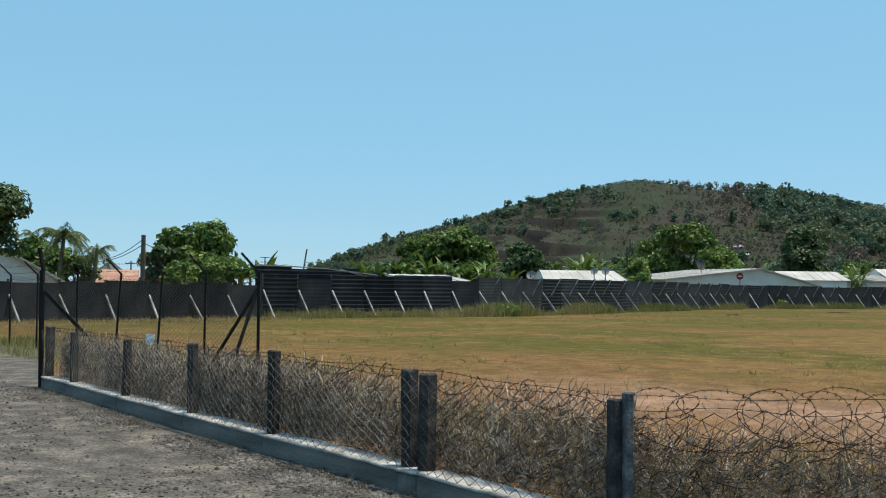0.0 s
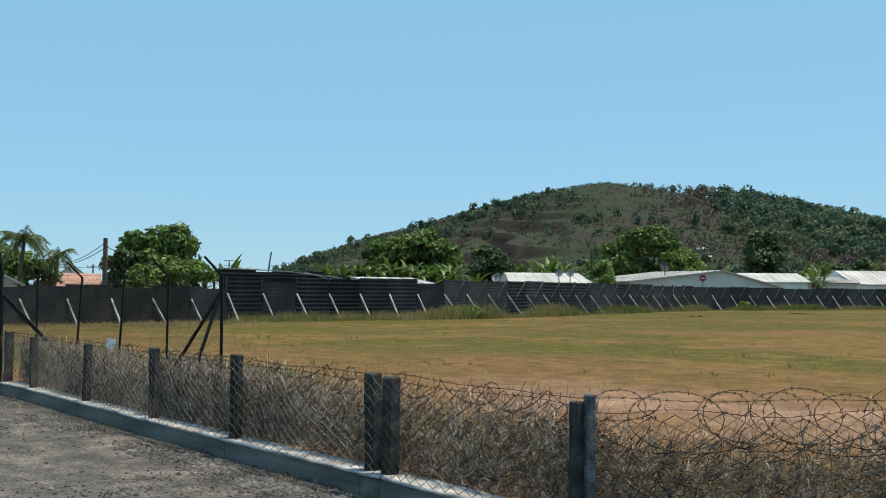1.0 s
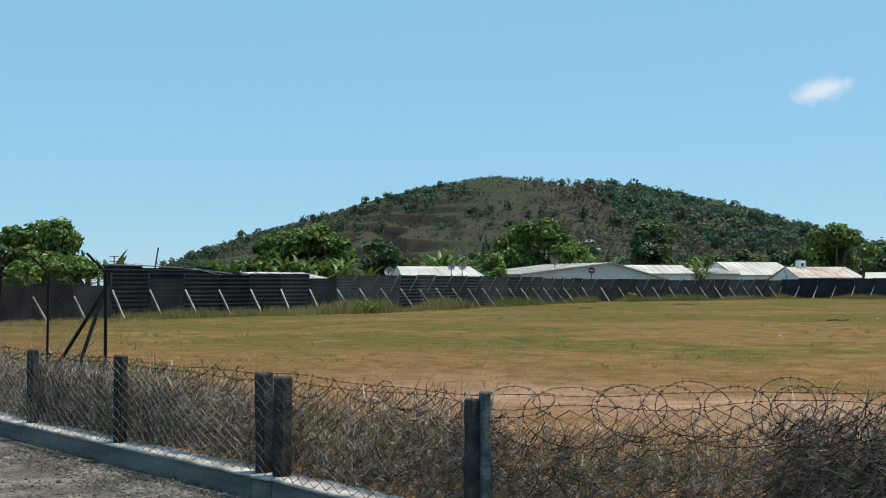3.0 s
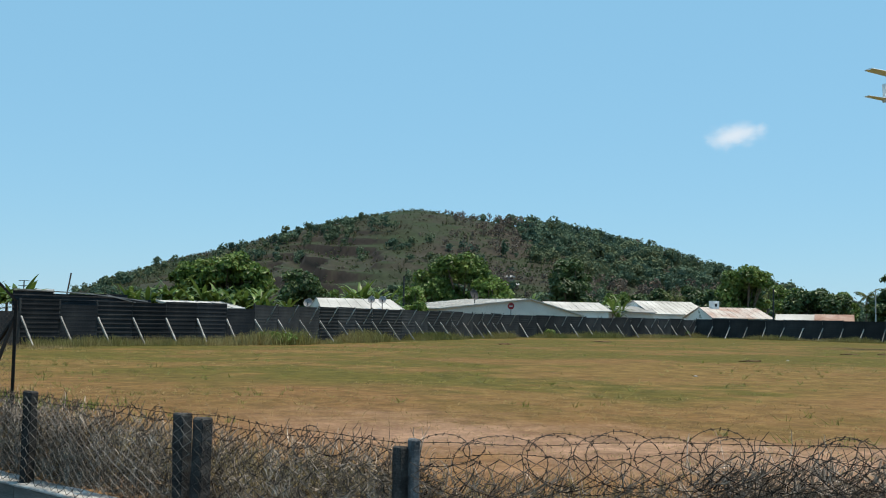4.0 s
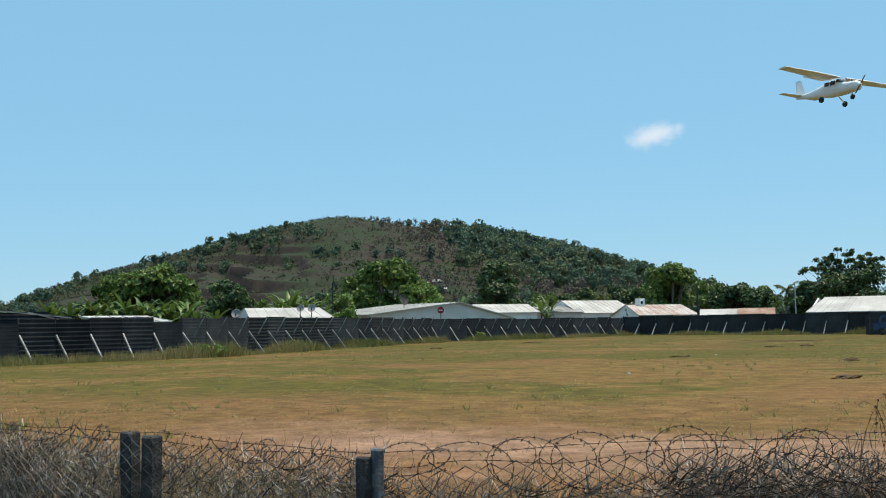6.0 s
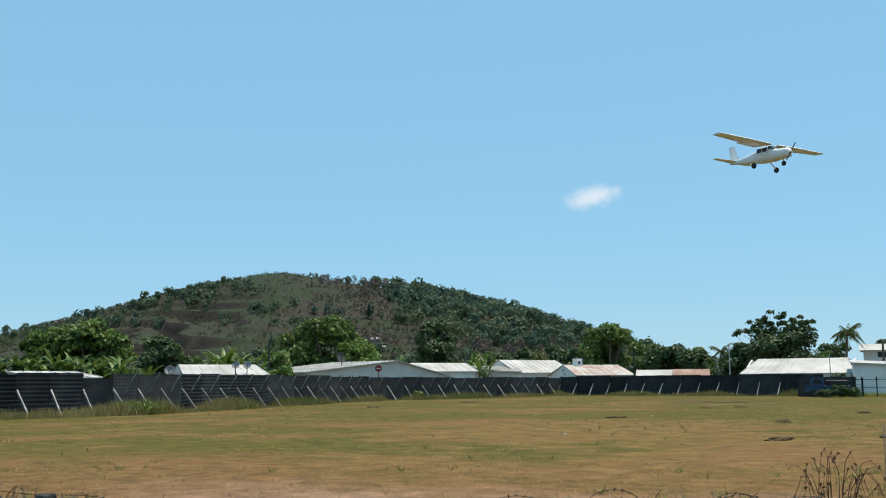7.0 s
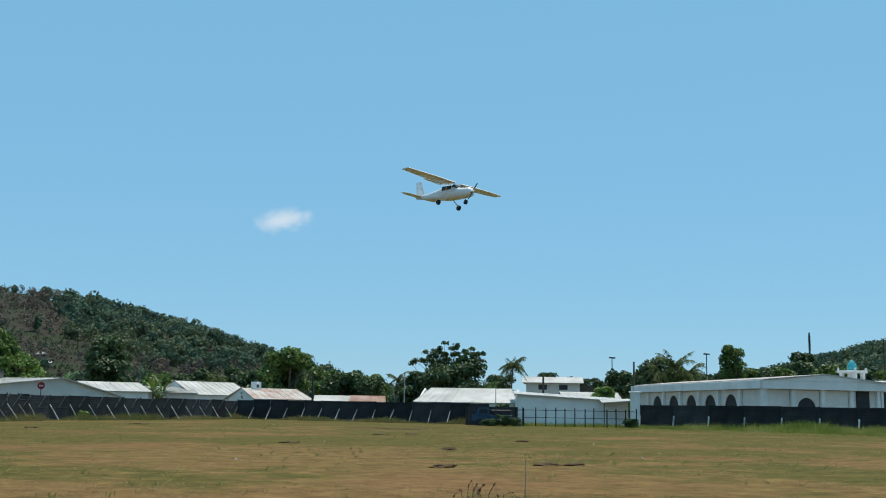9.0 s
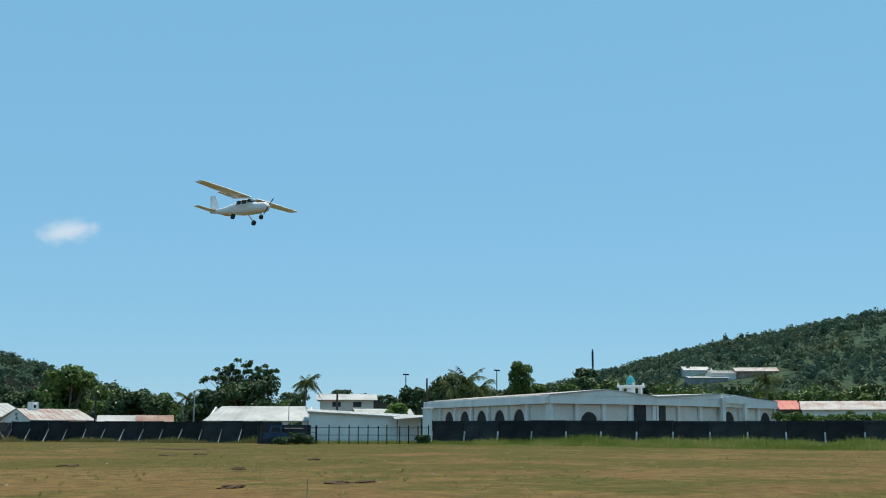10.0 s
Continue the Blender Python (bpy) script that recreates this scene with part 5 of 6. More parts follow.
def chain_link(p, q, z0, z1, cell, r, slack=0.03, lean=0.0, off=0.0):
    """Zigzag wires from p to q between two heights, a little slack and bulging."""
    p, q = np.array([*p, 0.0]), np.array([*q, 0.0])
    L = np.linalg.norm(q - p)
    u = (q - p) / L
    nrm = np.array([u[1], -u[0], 0.0])
    cols = max(2, int(L / cell))
    rows = max(2, int((z1 - z0) / (cell * 0.6)))
    s = np.arange(cols) * cell + cell / 2
    zz = np.linspace(z0, z1, rows + 1)
    out = []
    for ci, c in enumerate(s):
        x = c + np.where((np.arange(rows + 1) + ci) % 2 == 0, -cell / 2, cell / 2) * 1.06
        x = np.clip(x, 0, L)
        t = (zz - z0) / (z1 - z0)
        bul = np.array([noise.noise(Vector((c * 0.9 + p[0] * 3, z * 1.6, 4.0))) for z in zz]) * slack * 2
        sag = np.array([noise.noise(Vector((c * 1.3 + p[0] * 2, 0.3, 9.0)))] * (rows + 1)) * slack * t
        warp = np.array([noise.noise(Vector((c * 1.1 + p[1], z * 1.3, 14.0))) for z in zz]) * slack * 1.2
        out.append(p + u * (x + warp)[:, None] + nrm * (bul + np.where(np.arange(rows + 1) % 2 == 0, 0.006, -0.006) + lean * t + off)[:, None] + np.array([0, 0, 1.0]) * (zz + sag)[:, None])
    return tubes(np.array(out), r)


def barbed(points, r, name, parent, every=0.09, barb=0.022):
    P = np.asarray(points, "f8")
    V, F = tubes(P[None], r)
    seg = np.linalg.norm(np.diff(P, axis=0), axis=1)
    cum = np.concatenate([[0], np.cumsum(seg)])
    at = np.arange(0, cum[-1], every)
    c = np.stack([np.interp(at, cum, P[:, i]) for i in range(3)], 1)
    d = rng.normal(size=(len(c), 3))
    d /= np.linalg.norm(d, axis=1, keepdims=True)
    v2, f2 = tubes(np.stack([c - d * barb, c + d * barb], 1), r * 0.9)
    d = rng.normal(size=(len(c), 3))
    d /= np.linalg.norm(d, axis=1, keepdims=True)
    v3, f3 = tubes(np.stack([c - d * barb, c + d * barb], 1), r * 0.9)
    part(name, fast_mesh(name, np.concatenate([V, v2, v3]), np.concatenate([F, f2 + len(V), f3 + len(V) + len(v2)]), M_WIRE), None, parent)


# ---- low chain-link fence on its kerb ----
low = empty("chain_link_fence", Matrix(), "low rusty chain-link fence with worn concrete posts", "fence")
KERB = 0.172
for i in range(len(FENCE) - 1):
    p, q = Vector((*FENCE[i], 0)), Vector((*FENCE[i + 1], 0))
    d = (q - p).normalized()
    n = Vector((-d.y, d.x, 0))
    a0, a1 = (q - p).length, 0
    nb = max(1, round(a0 / 1.9))
    for k in range(nb):
        bm = bmesh.new()
        w = a0 / nb
        box(bm, k * w + (0.0 if k == 0 else 0.004), -0.12, -0.12, (k + 1) * w + 0.01, 0.12, KERB + 0.012 * float(rng.uniform(-1, 1)), 0.018)
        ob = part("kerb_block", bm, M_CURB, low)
        # thin added slab carries the sunlit look of the kerb's top
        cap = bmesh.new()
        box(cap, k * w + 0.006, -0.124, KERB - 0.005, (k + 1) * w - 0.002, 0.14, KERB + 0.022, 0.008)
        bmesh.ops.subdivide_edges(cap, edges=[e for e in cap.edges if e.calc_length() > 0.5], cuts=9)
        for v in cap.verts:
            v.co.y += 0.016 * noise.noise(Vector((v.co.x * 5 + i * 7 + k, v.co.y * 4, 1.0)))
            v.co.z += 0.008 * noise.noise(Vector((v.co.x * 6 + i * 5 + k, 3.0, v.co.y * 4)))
        part("sunlit_top", cap, M_CAP, ob)
        ob.matrix_basis = Matrix.Translation(p) @ Matrix.Rotation(math.atan2(d.y, d.x), 4, "Z") @ pose(0, 0, 0, 0, 0, float(rng.uniform(-0.4, 0.4)))


def concrete_post(p, z, w, yaw, lean, label=""):
    """A cast post with a worn, chipped head."""
    bm = bmesh.new()
    box(bm, -w / 2, -w / 2, KERB - 0.1, w / 2, w / 2, z, 0.012)
    bmesh.ops.subdivide_edges(bm, edges=[e for e in bm.edges if e.calc_length() > 0.3], cuts=7)
    for v in bm.verts:
        k = Vector((v.co.x * 9 + p[0] * 5, v.co.y * 9 + p[1] * 5, v.co.z * 5))
        v.co.x += 0.008 * noise.noise(k)
        v.co.y += 0.008 * noise.noise(k + Vector((5, 5, 5)))
        if v.co.z > z - 0.03:
            v.co.z += 0.022 * noise.noise(k + Vector((9, 2, 1)))
    ob = part("post", bm, M_POST, low, label)
    ob.matrix_basis = Matrix.Translation((p[0], p[1], 0)) @ pose(0, 0, 0, lean, lean * 0.6, yaw)


for k, (x, y, z, w) in enumerate(((-6.15, 16.55, 0.97, 0.115), (-5.4, 15.55, 0.93, 0.095), (-4.1, 13.72, 0.92, 0.09), (-2.8, 11.9, 0.975, 0.095), (-1.64, 10.3, 0.99, 0.1), (-0.248, 8.48, 0.965, 0.112), (-0.117, 8.28, 0.95, 0.112), (1.07, 6.56, 0.935, 0.085))):
    concrete_post((x, y), z, w, (52, 50, 50, 52, 50, 40, 40, 28)[k], (0.5, -0.8, 1.0, -0.5, 0.4, -0.6, 0.5, 0.3)[k])
# right face of the last post, with sunlight put into its pale colour
bm = bmesh.new()
box(bm, -0.026, -0.045, KERB, 0.026, 0.04, 0.985, 0.01)
cl = part("post", bm, M_POSTPALE, low, "pale sunlit right face of a split, chipped post")
cl.matrix_basis = Matrix.Translation((1.142, 6.52, 0)) @ pose(0, 0, 0, 0, 0, 14)

for i in range(len(FENCE) - 1):
    p, q = FENCE[i], FENCE[i + 1]
    free = i >= 7
    v, f = chain_link(p, q, KERB + 0.02, 0.935 if not free else 0.88, 0.07, 0.0034 if not free else 0.0044, 0.045 if not free else 0.09, lean=0.02, off=0.085)
    part("wire_mesh", fast_mesh("wire_mesh", v, f, M_WIRE if i > 5 else M_WIREGREY), None, low)

# strands along the top
pts = np.array([(x, y, 0.98) for x, y in FENCE])
cum = np.concatenate([[0], np.cumsum(np.linalg.norm(np.diff(pts, axis=0), axis=1))])
FENCE_LEN = float(cum[-1])


def on_fence(s):
    return np.array([np.interp(s, cum, pts[:, 0]), np.interp(s, cum, pts[:, 1])])


S_A = float(cum[7])
for dz, am in ((0.0, 0.03), (-0.05, 0.045)):
    ss = np.arange(0.1, FENCE_LEN, 0.06)
    line = np.array([[*on_fence(s), 0.955 + dz + am * (1.0 if s < S_A else 2.6) * noise.noise(Vector((s * 1.1, dz * 50, 2.0)))] for s in ss])
    barbed(line, 0.0022, "barbed_strand", low)
# loose coils of barbed wire past the last post
for k, (s0, s1, rad, zc) in enumerate(((S_A + 0.05, S_A + 3.4, 0.2, 0.82), (S_A + 0.7, S_A + 4.6, 0.16, 0.84), (S_A - 2.2, S_A + 0.6, 0.08, 0.9), (S_A - 7.5, S_A - 2.4, 0.06, 0.92))):
    turns = (s1 - s0) / (0.42 if k < 2 else 0.6)
    th = np.linspace(0, turns * 2 * math.pi, int(turns * 26))
    line = []
    for j, a in enumerate(th):
        s = s0 + (s1 - s0) * j / len(th) + rad * 1.7 * math.cos(a) + 0.06 * math.sin(a * 0.31)
        xy = on_fence(s)
        rr = rad * (1 + 0.35 * noise.noise(Vector((a * 0.2, k, 1.0))))
        line.append([xy[0] + 0.08 * math.sin(a * 0.5 + k), xy[1] + 0.08 * math.cos(a * 0.37), zc + rr * math.sin(a)])
    barbed(line, 0.0026, "barbed_coil", low, 0.05, 0.014)

# dead vines and twigs woven through the mesh, on its field side
def vines(count, s_lo, s_hi, zmax, rad, step=0.045, depth=0.22, k=6, rise_up=0.3):
    """Short crooked twigs, thickest near the kerb and in patches."""
    P = np.zeros((count, k, 3))
    got = 0
    u, nrm = np.array([0.62, -0.78]), np.array([0.79, 0.61])
    while got < count:
        s = float(rng.uniform(s_lo, s_hi))
        z = KERB + 0.01 + zmax * float(rng.random()) ** 1.25
        dn = noise.noise(Vector((s * 0.9, z * 0.9, 0.0))) + 0.5 * noise.noise(Vector((s * 2.6, z * 2.6, 5.0)))
        if rng.random() > 0.72 + 0.7 * dn:
            continue
        xy = on_fence(s) + nrm * (0.1 + depth * float(rng.random()) ** 1.5)
        d = rng.normal(size=3) * np.array([1.0, 0.35, 0.7]) + np.array([0, 0, rise_up])
        w = np.cumsum(d / np.linalg.norm(d) * step + rng.normal(size=(k, 3)) * step * 0.55 * np.array([1, 0.4, 1]), axis=0)
        P[got, :, 0] = xy[0] + u[0] * w[:, 0] + nrm[0] * np.abs(w[:, 1])
        P[got, :, 1] = xy[1] + u[1] * w[:, 0] + nrm[1] * np.abs(w[:, 1])
        P[got, :, 2] = np.maximum(z + w[:, 2], KERB)
        got += 1
    t = np.linspace(0, 1, k)
    return tubes(P, rad * rng.uniform(0.5, 1.5, (count, 1)) * (1 - 0.6 * t))


v1, f1 = vines(19000, 0.1, S_A, 0.6, 0.0036, 0.045, k=4, rise_up=0.25)
v2, f2 = vines(4300, S_A, S_A + 4.2, 0.46, 0.0036, 0.05, k=4)
v3, f3 = vines(7500, S_A + 1.7, FENCE_LEN - 1, 0.55, 0.0044, 0.055, depth=0.45, k=4)
v4, f4 = vines(40, 0.3, FENCE_LEN - 2, 0.6, 0.0022, 0.06, 0.1, 6, 1.2)
vv, ff, o = [], [], 0
for v, f in ((v1, f1), (v2, f2), (v3, f3), (v4, f4)):
    vv.append(v)
    ff.append(f + o)
    o += len(v)
tagged(new("dry_vines", fast_mesh("dry_vines", np.concatenate(vv), np.concatenate(ff), M_TWIG)), "grey-brown dead vines tangled in the low fence", "dead vines", kind="stuff")

# ---- taller steel fence beyond ----
tall = empty("tall_wire_fence", Matrix(), "tall black steel-post wire fence with angled tops", "fence")
TALL = [(-11.8, 28.8), (-10.45, 27.2), (-8.8, 25.4), (-7.2, 23.6), (-5.85, 22.0), (-4.65, 20.7), (-3.35, 19.2)]
for k, (x, y) in enumerate(TALL):
    bm = bmesh.new()
    ln = (0.0, 0.0, 0.0, -0.12, -0.1, -0.02, 0.0)[k]
    beam(bm, (ln, 0, -0.1), (0, 0, 1.9), 0.05 if k == 6 else 0.04)
    po = part("post", bm, M_IRON, tall)
    po.matrix_basis = Matrix.Translation((x, y, 0))
    bm = bmesh.new()
    beam(bm, (0, 0, 1.88), (-0.3, -0.15, 2.23), 0.036)
    part("top_arm", bm, M_IRON, po)
bm = bmesh.new()
beam(bm, (-3.35, 19.2, 1.62), (-4.55, 20.5, 0.0), 0.045)
part("brace", bm, M_IRON, tall)
bm = bmesh.new()
beam(bm, (-3.38, 19.2, 1.55), (-3.8, 18.75, 0.0), 0.045)
part("brace", bm, M_IRON, tall)
for i in range(len(TALL) - 1):
    v, f = chain_link(TALL[i], TALL[i + 1], 0.03, 1.85, 0.075, 0.003, 0.03)
    part("wire_mesh", fast_mesh("wire_mesh", v, f, M_WIRE), None, tall)
for z, dx, dy in ((1.78, 0, 0), (1.95, -0.15, -0.07), (2.12, -0.28, -0.14)):
    line = []
    for s in np.linspace(0, len(TALL) - 1, 70):
        i = min(int(s), len(TALL) - 2)
        t = s - i
        line.append([TALL[i][0] * (1 - t) + TALL[i + 1][0] * t + dx, TALL[i][1] * (1 - t) + TALL[i + 1][1] * t + dy, z - 0.03 * math.sin(math.pi * t)])
    barbed(line, 0.0028, "barbed_strand", tall, 0.2, 0.03)

gate = empty("gate_post", pose(-6.3, 16.62, 0), "black steel gate post with a raking brace", "gate post")
bm = bmesh.new()
beam(bm, (0, 0, -0.1), (-0.02, 0, 1.85), 0.062)
part("shaft", bm, M_IRON, gate)
bm = bmesh.new()
beam(bm, (0, 0, 1.83), (-0.03, -0.1, 2.2), 0.045)
part("top_arm", bm, M_IRON, gate)
bm = bmesh.new()
beam(bm, (0.02, 0, 1.52), (1.4, 0.25, 0.02), 0.055)
part("brace", bm, M_IRON, gate)
# scrap caught on the mesh
bm = bmesh.new()
bmesh.ops.create_grid(bm, x_segments=7, y_segments=5, size=1.0)
for v in bm.verts:
    v.co = Vector((v.co.x * 0.13, 0.03 * noise.noise(v.co * 2.0) + 0.02, v.co.y * 0.06 + 0.03 * noise.noise(v.co * 3.0)))
bmesh.ops.solidify(bm, geom=bm.faces[:], thickness=0.004)
me = bpy.data.meshes.new("litter")
bm.to_mesh(me)
bm.free()
me.materials.append(M_WHITE)
ob = tagged(new("plastic_scrap", me), "crumpled pale plastic scrap caught on the fence", "litter")
ob.matrix_world = pose(-3.62, 13.02, 0.96, 0, 0, -50)

# ---- grass ----
def inside_field(x, y):
    """True on the field side of the low fence and short of the sheet fence."""
    if 0.62 * (x + 6.0) * 1.25 + 0.61 * (y - 16.2) < 0.35 and x < 1.2:
        return False
    return y > 7.4 or x > 8.5


def blades(centres, heights, per, width, mat, name, label, lean=0.5):
    n = len(centres)
    c = np.repeat(centres, per, 0) + np.concatenate([rng.normal(size=(n * per, 2)) * np.repeat(heights, per)[:, None] * 0.35, np.zeros((n * per, 1))], 1)
    h = np.repeat(heights, per) * rng.uniform(0.5, 1.25, n * per)
    a = rng.uniform(0, 2 * np.pi, n * per)
    d = np.stack([np.cos(a), np.sin(a), np.zeros_like(a)], 1)
    w = width * h[:, None]
    tip = c + np.stack([rng.normal(size=n * per) * lean * h, rng.normal(size=n * per) * lean * h, h], 1)
    v = np.stack([c - d * w, c + d * w, tip], 1).reshape(-1, 3)
    v[:, 2] -= 0.02
    f = np.arange(n * per * 3).reshape(-1, 3)
    tagged(new(name, fast_mesh(name, v, f, mat)), label, "grass", kind="stuff")


def scatter(n, rmin, rmax, a0, a1, power=0.6):
    out = []
    while len(out) < n:
        r = rmin + (rmax - rmin) * float(rng.random()) ** (1 / power) if power < 1 else rmin + (rmax - rmin) * float(rng.random())
        a = radians(float(rng.uniform(a0, a1)))
        x, y = r * math.sin(a), r * math.cos(a)
        if inside_field(x, y):
            out.append((x, y, 0.0))
    return np.array(out)


def patchy(pts, scale, cut, seed):
    k = np.array([noise.fractal(Vector((x * scale, y * scale * 1.6, seed)), 1.0, 2.0, 4) for x, y, _ in pts])
    return pts[k > cut]


pts_g = patchy(scatter(15000, 10, 128, -16, 76, 2.0), 0.07, 0.05, 1.0)
blades(pts_g, rng.uniform(0.025, 0.075, len(pts_g)), 6, 0.07, M_GRASS, "field_grass", "short green and straw grass over the field", 1.3)
pts_d = patchy(scatter(42000, 8.5, 110, -16, 76, 2.0), 0.09, -0.02, 5.0)
blades(pts_d, rng.uniform(0.02, 0.07, len(pts_d)), 5, 0.1, M_DRYGRASS, "dry_field_grass", "cropped dry straw grass over the field", 1.3)
tufts = patchy(scatter(2600, 16, 95, -14, 72, 2.0), 0.12, 0.0, 11.0)
blades(tufts, rng.uniform(0.06, 0.17, len(tufts)), 12, 0.05, M_GRASS, "grass_tufts", "scattered coarse green tufts left on the mown field", 0.8)
near_d = patchy(scatter(15000, 7.5, 24, -20, 60, 2.0), 0.5, 0.0, 8.0)
blades(near_d, rng.uniform(0.015, 0.06, len(near_d)), 6, 0.05, M_DRYGRASS, "dry_weeds", "dry weeds on bare soil inside the fence")


def along(corners, count, off0, off1):
    c = np.array(corners)
    seg = np.linalg.norm(np.diff(c, axis=0), axis=1)
    cu = np.concatenate([[0], np.cumsum(seg)])
    s = rng.uniform(0, cu[-1], count)
    i = np.clip(np.searchsorted(cu, s) - 1, 0, len(seg) - 1)
    t = ((s - cu[i]) / seg[i])[:, None]
    d = (c[i + 1] - c[i]) / seg[i][:, None]
    nrm = np.stack([d[:, 1], -d[:, 0]], 1)
    p = c[i] * (1 - t) + c[i + 1] * t + nrm * rng.uniform(off0, off1, (count, 1))
    return np.concatenate([p, np.zeros((count, 1))], 1)


M_FENCEGRASS = material("seeding grass", [(0.13, 0.15, 0.04), (0.22, 0.2, 0.07), (0.36, 0.29, 0.13)], 0.15, 0.8, 0, 0, 3, 0.15, translucent=0.3, random_by="island")
p0 = along(S_CORNERS[:2], 2200, -0.2, 6.0)
blades(p0, rng.uniform(0.06, 0.25, len(p0)), 6, 0.04, M_DRYGRASS, "sparse_fence_grass", "sparse straw grass below the low sheet fence", 0.5)
p1 = along(S_CORNERS[1:], 10000, -0.2, 2.6)
k = np.array([noise.fractal(Vector((x * 0.12, y * 0.12, 3.0)), 1.0, 2.0, 3) for x, y, _ in p1])
blades(p1, np.clip(0.36 + 0.75 * k + rng.uniform(-0.05, 0.15, len(p1)), 0.1, 0.95), 7, 0.035, M_FENCEGRASS, "fence_grass", "uncut grass along the foot of the sheet fence", 0.3)
p2 = along([(90.0, 84.5), (120.0, 25.0)], 26000, 0.1, 24.0)
p2 = p2[np.array([noise.noise(Vector((x * 0.3, y * 0.3, 7.0))) for x, y, _ in p2]) > -0.35]
swell = np.array([0.95 + 0.8 * noise.fractal(Vector((x * 0.13, y * 0.13, 5.0)), 1.0, 2.0, 3) for x, y, _ in p2])
p2h = rng.uniform(0.3, 0.8, len(p2)) * np.clip(swell, 0.15, 1.5) * np.clip((p2[:, 0] - 84) / 9, 0.15, 1)
blades(p2, p2h, 7, 0.04, M_GREENGRASS, "tall_grass", "tall fresh green grass before the far fence", 0.3)
p3 = along([(76.0, 95.0), (90.0, 84.0)], 1800, -1.0, 3.5)
blades(p3, rng.uniform(0.1, 0.5, len(p3)), 7, 0.035, M_GREENGRASS, "verge_grass", "rough green verge before the railing", 0.3)
p4 = along([(-14.5, 30.5), (-10.0, 26.5), (-3.5, 18.6)], 1500, -2.5, 1.5)
blades(p4, rng.uniform(0.05, 0.3, len(p4)), 6, 0.04, M_GRASS, "lane_grass", "grass tufts under the tall wire fence", 0.35)
tree(46.35, 119, 0.95, 2.0, "dark low shrub at the fence end", M_LEAFDARK, 900, 0.09, 0.02, name="shrub")
for az, d, h in ((17.5, 116, 0.9), (22.6, 136, 0.8), (24.8, 139, 0.9), (3.2, 67, 0.7)):
    tree(az, d, h, 2.6, "low green weeds at the fence foot", M_LEAFLIGHT, 700, 0.09, 0.02, name="shrub")

# dead bush, clods and litter on the field
e = empty("dead_bush", Matrix.Translation((4.5, 6.16, 0)), "tall dead brown bush with curled leaves", "bush")
n, kk = 38, 9
P = np.zeros((n, kk, 3))
for i in range(n):
    a, h, out = float(rng.uniform(0, 6.28)), float(rng.uniform(0.8, 1.27)), float(rng.uniform(0.08, 0.34))
    t = np.linspace(0, 1, kk)
    wob = np.cumsum(rng.normal(size=(kk, 2)), 0) * 0.03 * t[:, None]
    P[i, :, 0] = math.cos(a) * (0.05 + out * t ** 1.7) + wob[:, 0]
    P[i, :, 1] = math.sin(a) * (0.05 + out * t ** 1.7) + wob[:, 1]
    P[i, :, 2] = h * np.sin(t * float(rng.uniform(1.7, 2.55)))
v, f = tubes(P, 0.0038 * (1 - 0.6 * np.linspace(0, 1, kk)))
part("branch_tangle", fast_mesh("branch_tangle", v, f, M_DEADLEAF), None, e)
tips = P[:, 5:, :].reshape(-1, 3)
nn = rng.normal(size=tips.shape)
nn /= np.linalg.norm(nn, axis=1, keepdims=True)
v, f = leaves(tips, nn, 0.01)
part("dead_foliage", fast_mesh("dead_foliage", v, f, M_DEADLEAF), None, e)
v, f = tubes(np.array([[(0.24, -0.19, 0), (0.25, -0.2, 0.7), (0.26, -0.21, 1.42)]]), 0.0035)
part("stalk", fast_mesh("stalk", v, f, M_TWIG), None, e)


def lump(name, az, d, size, mat, label, cat):
    bm = bmesh.new()
    bmesh.ops.create_icosphere(bm, subdivisions=3, radius=1.0)
    for v in bm.verts:
        k = noise.fractal(v.co * 1.7 + Vector((az, d, 0)), 1.0, 2.0, 4)
        v.co = Vector((v.co.x * size[0], v.co.y * size[1], max(-0.05, v.co.z * size[2]))) * (1 + 0.45 * k)
    me = bpy.data.meshes.new(name)
    bm.to_mesh(me)
    bm.free()
    me.materials.append(mat)
    ob = tagged(new(name, me), label, cat)
    ob.location = polar(az, d)
    return ob


M_CLOD = material("dark soil clod", [(0.06, 0.034, 0.014), (0.11, 0.062, 0.026)], 3, 0.95, 0, 0.5, 25)
for az, d, sx in ((41.6, 35, 0.5), (43.0, 35.5, 0.42), (28.2, 52, 0.5), (36.5, 47, 0.35), (33.0, 70, 0.6), (34.6, 72, 0.5), (20.6, 95, 0.8), (15.4, 78, 0.5), (40.5, 60, 0.4), (36.1, 33, 0.45)):
    lump("soil_clod", az, d, (sx, sx * 0.5, 0.09), M_CLOD, "dark clod of dug soil on the grass", "soil clod")
for az, d in ((46.6, 42), (30.0, 55), (27.4, 100), (25.3, 36), (44.2, 58)):
    lump("litter_scrap", az, d, (0.07, 0.045, 0.035), M_CAP, "small scrap of white litter on grass", "litter")

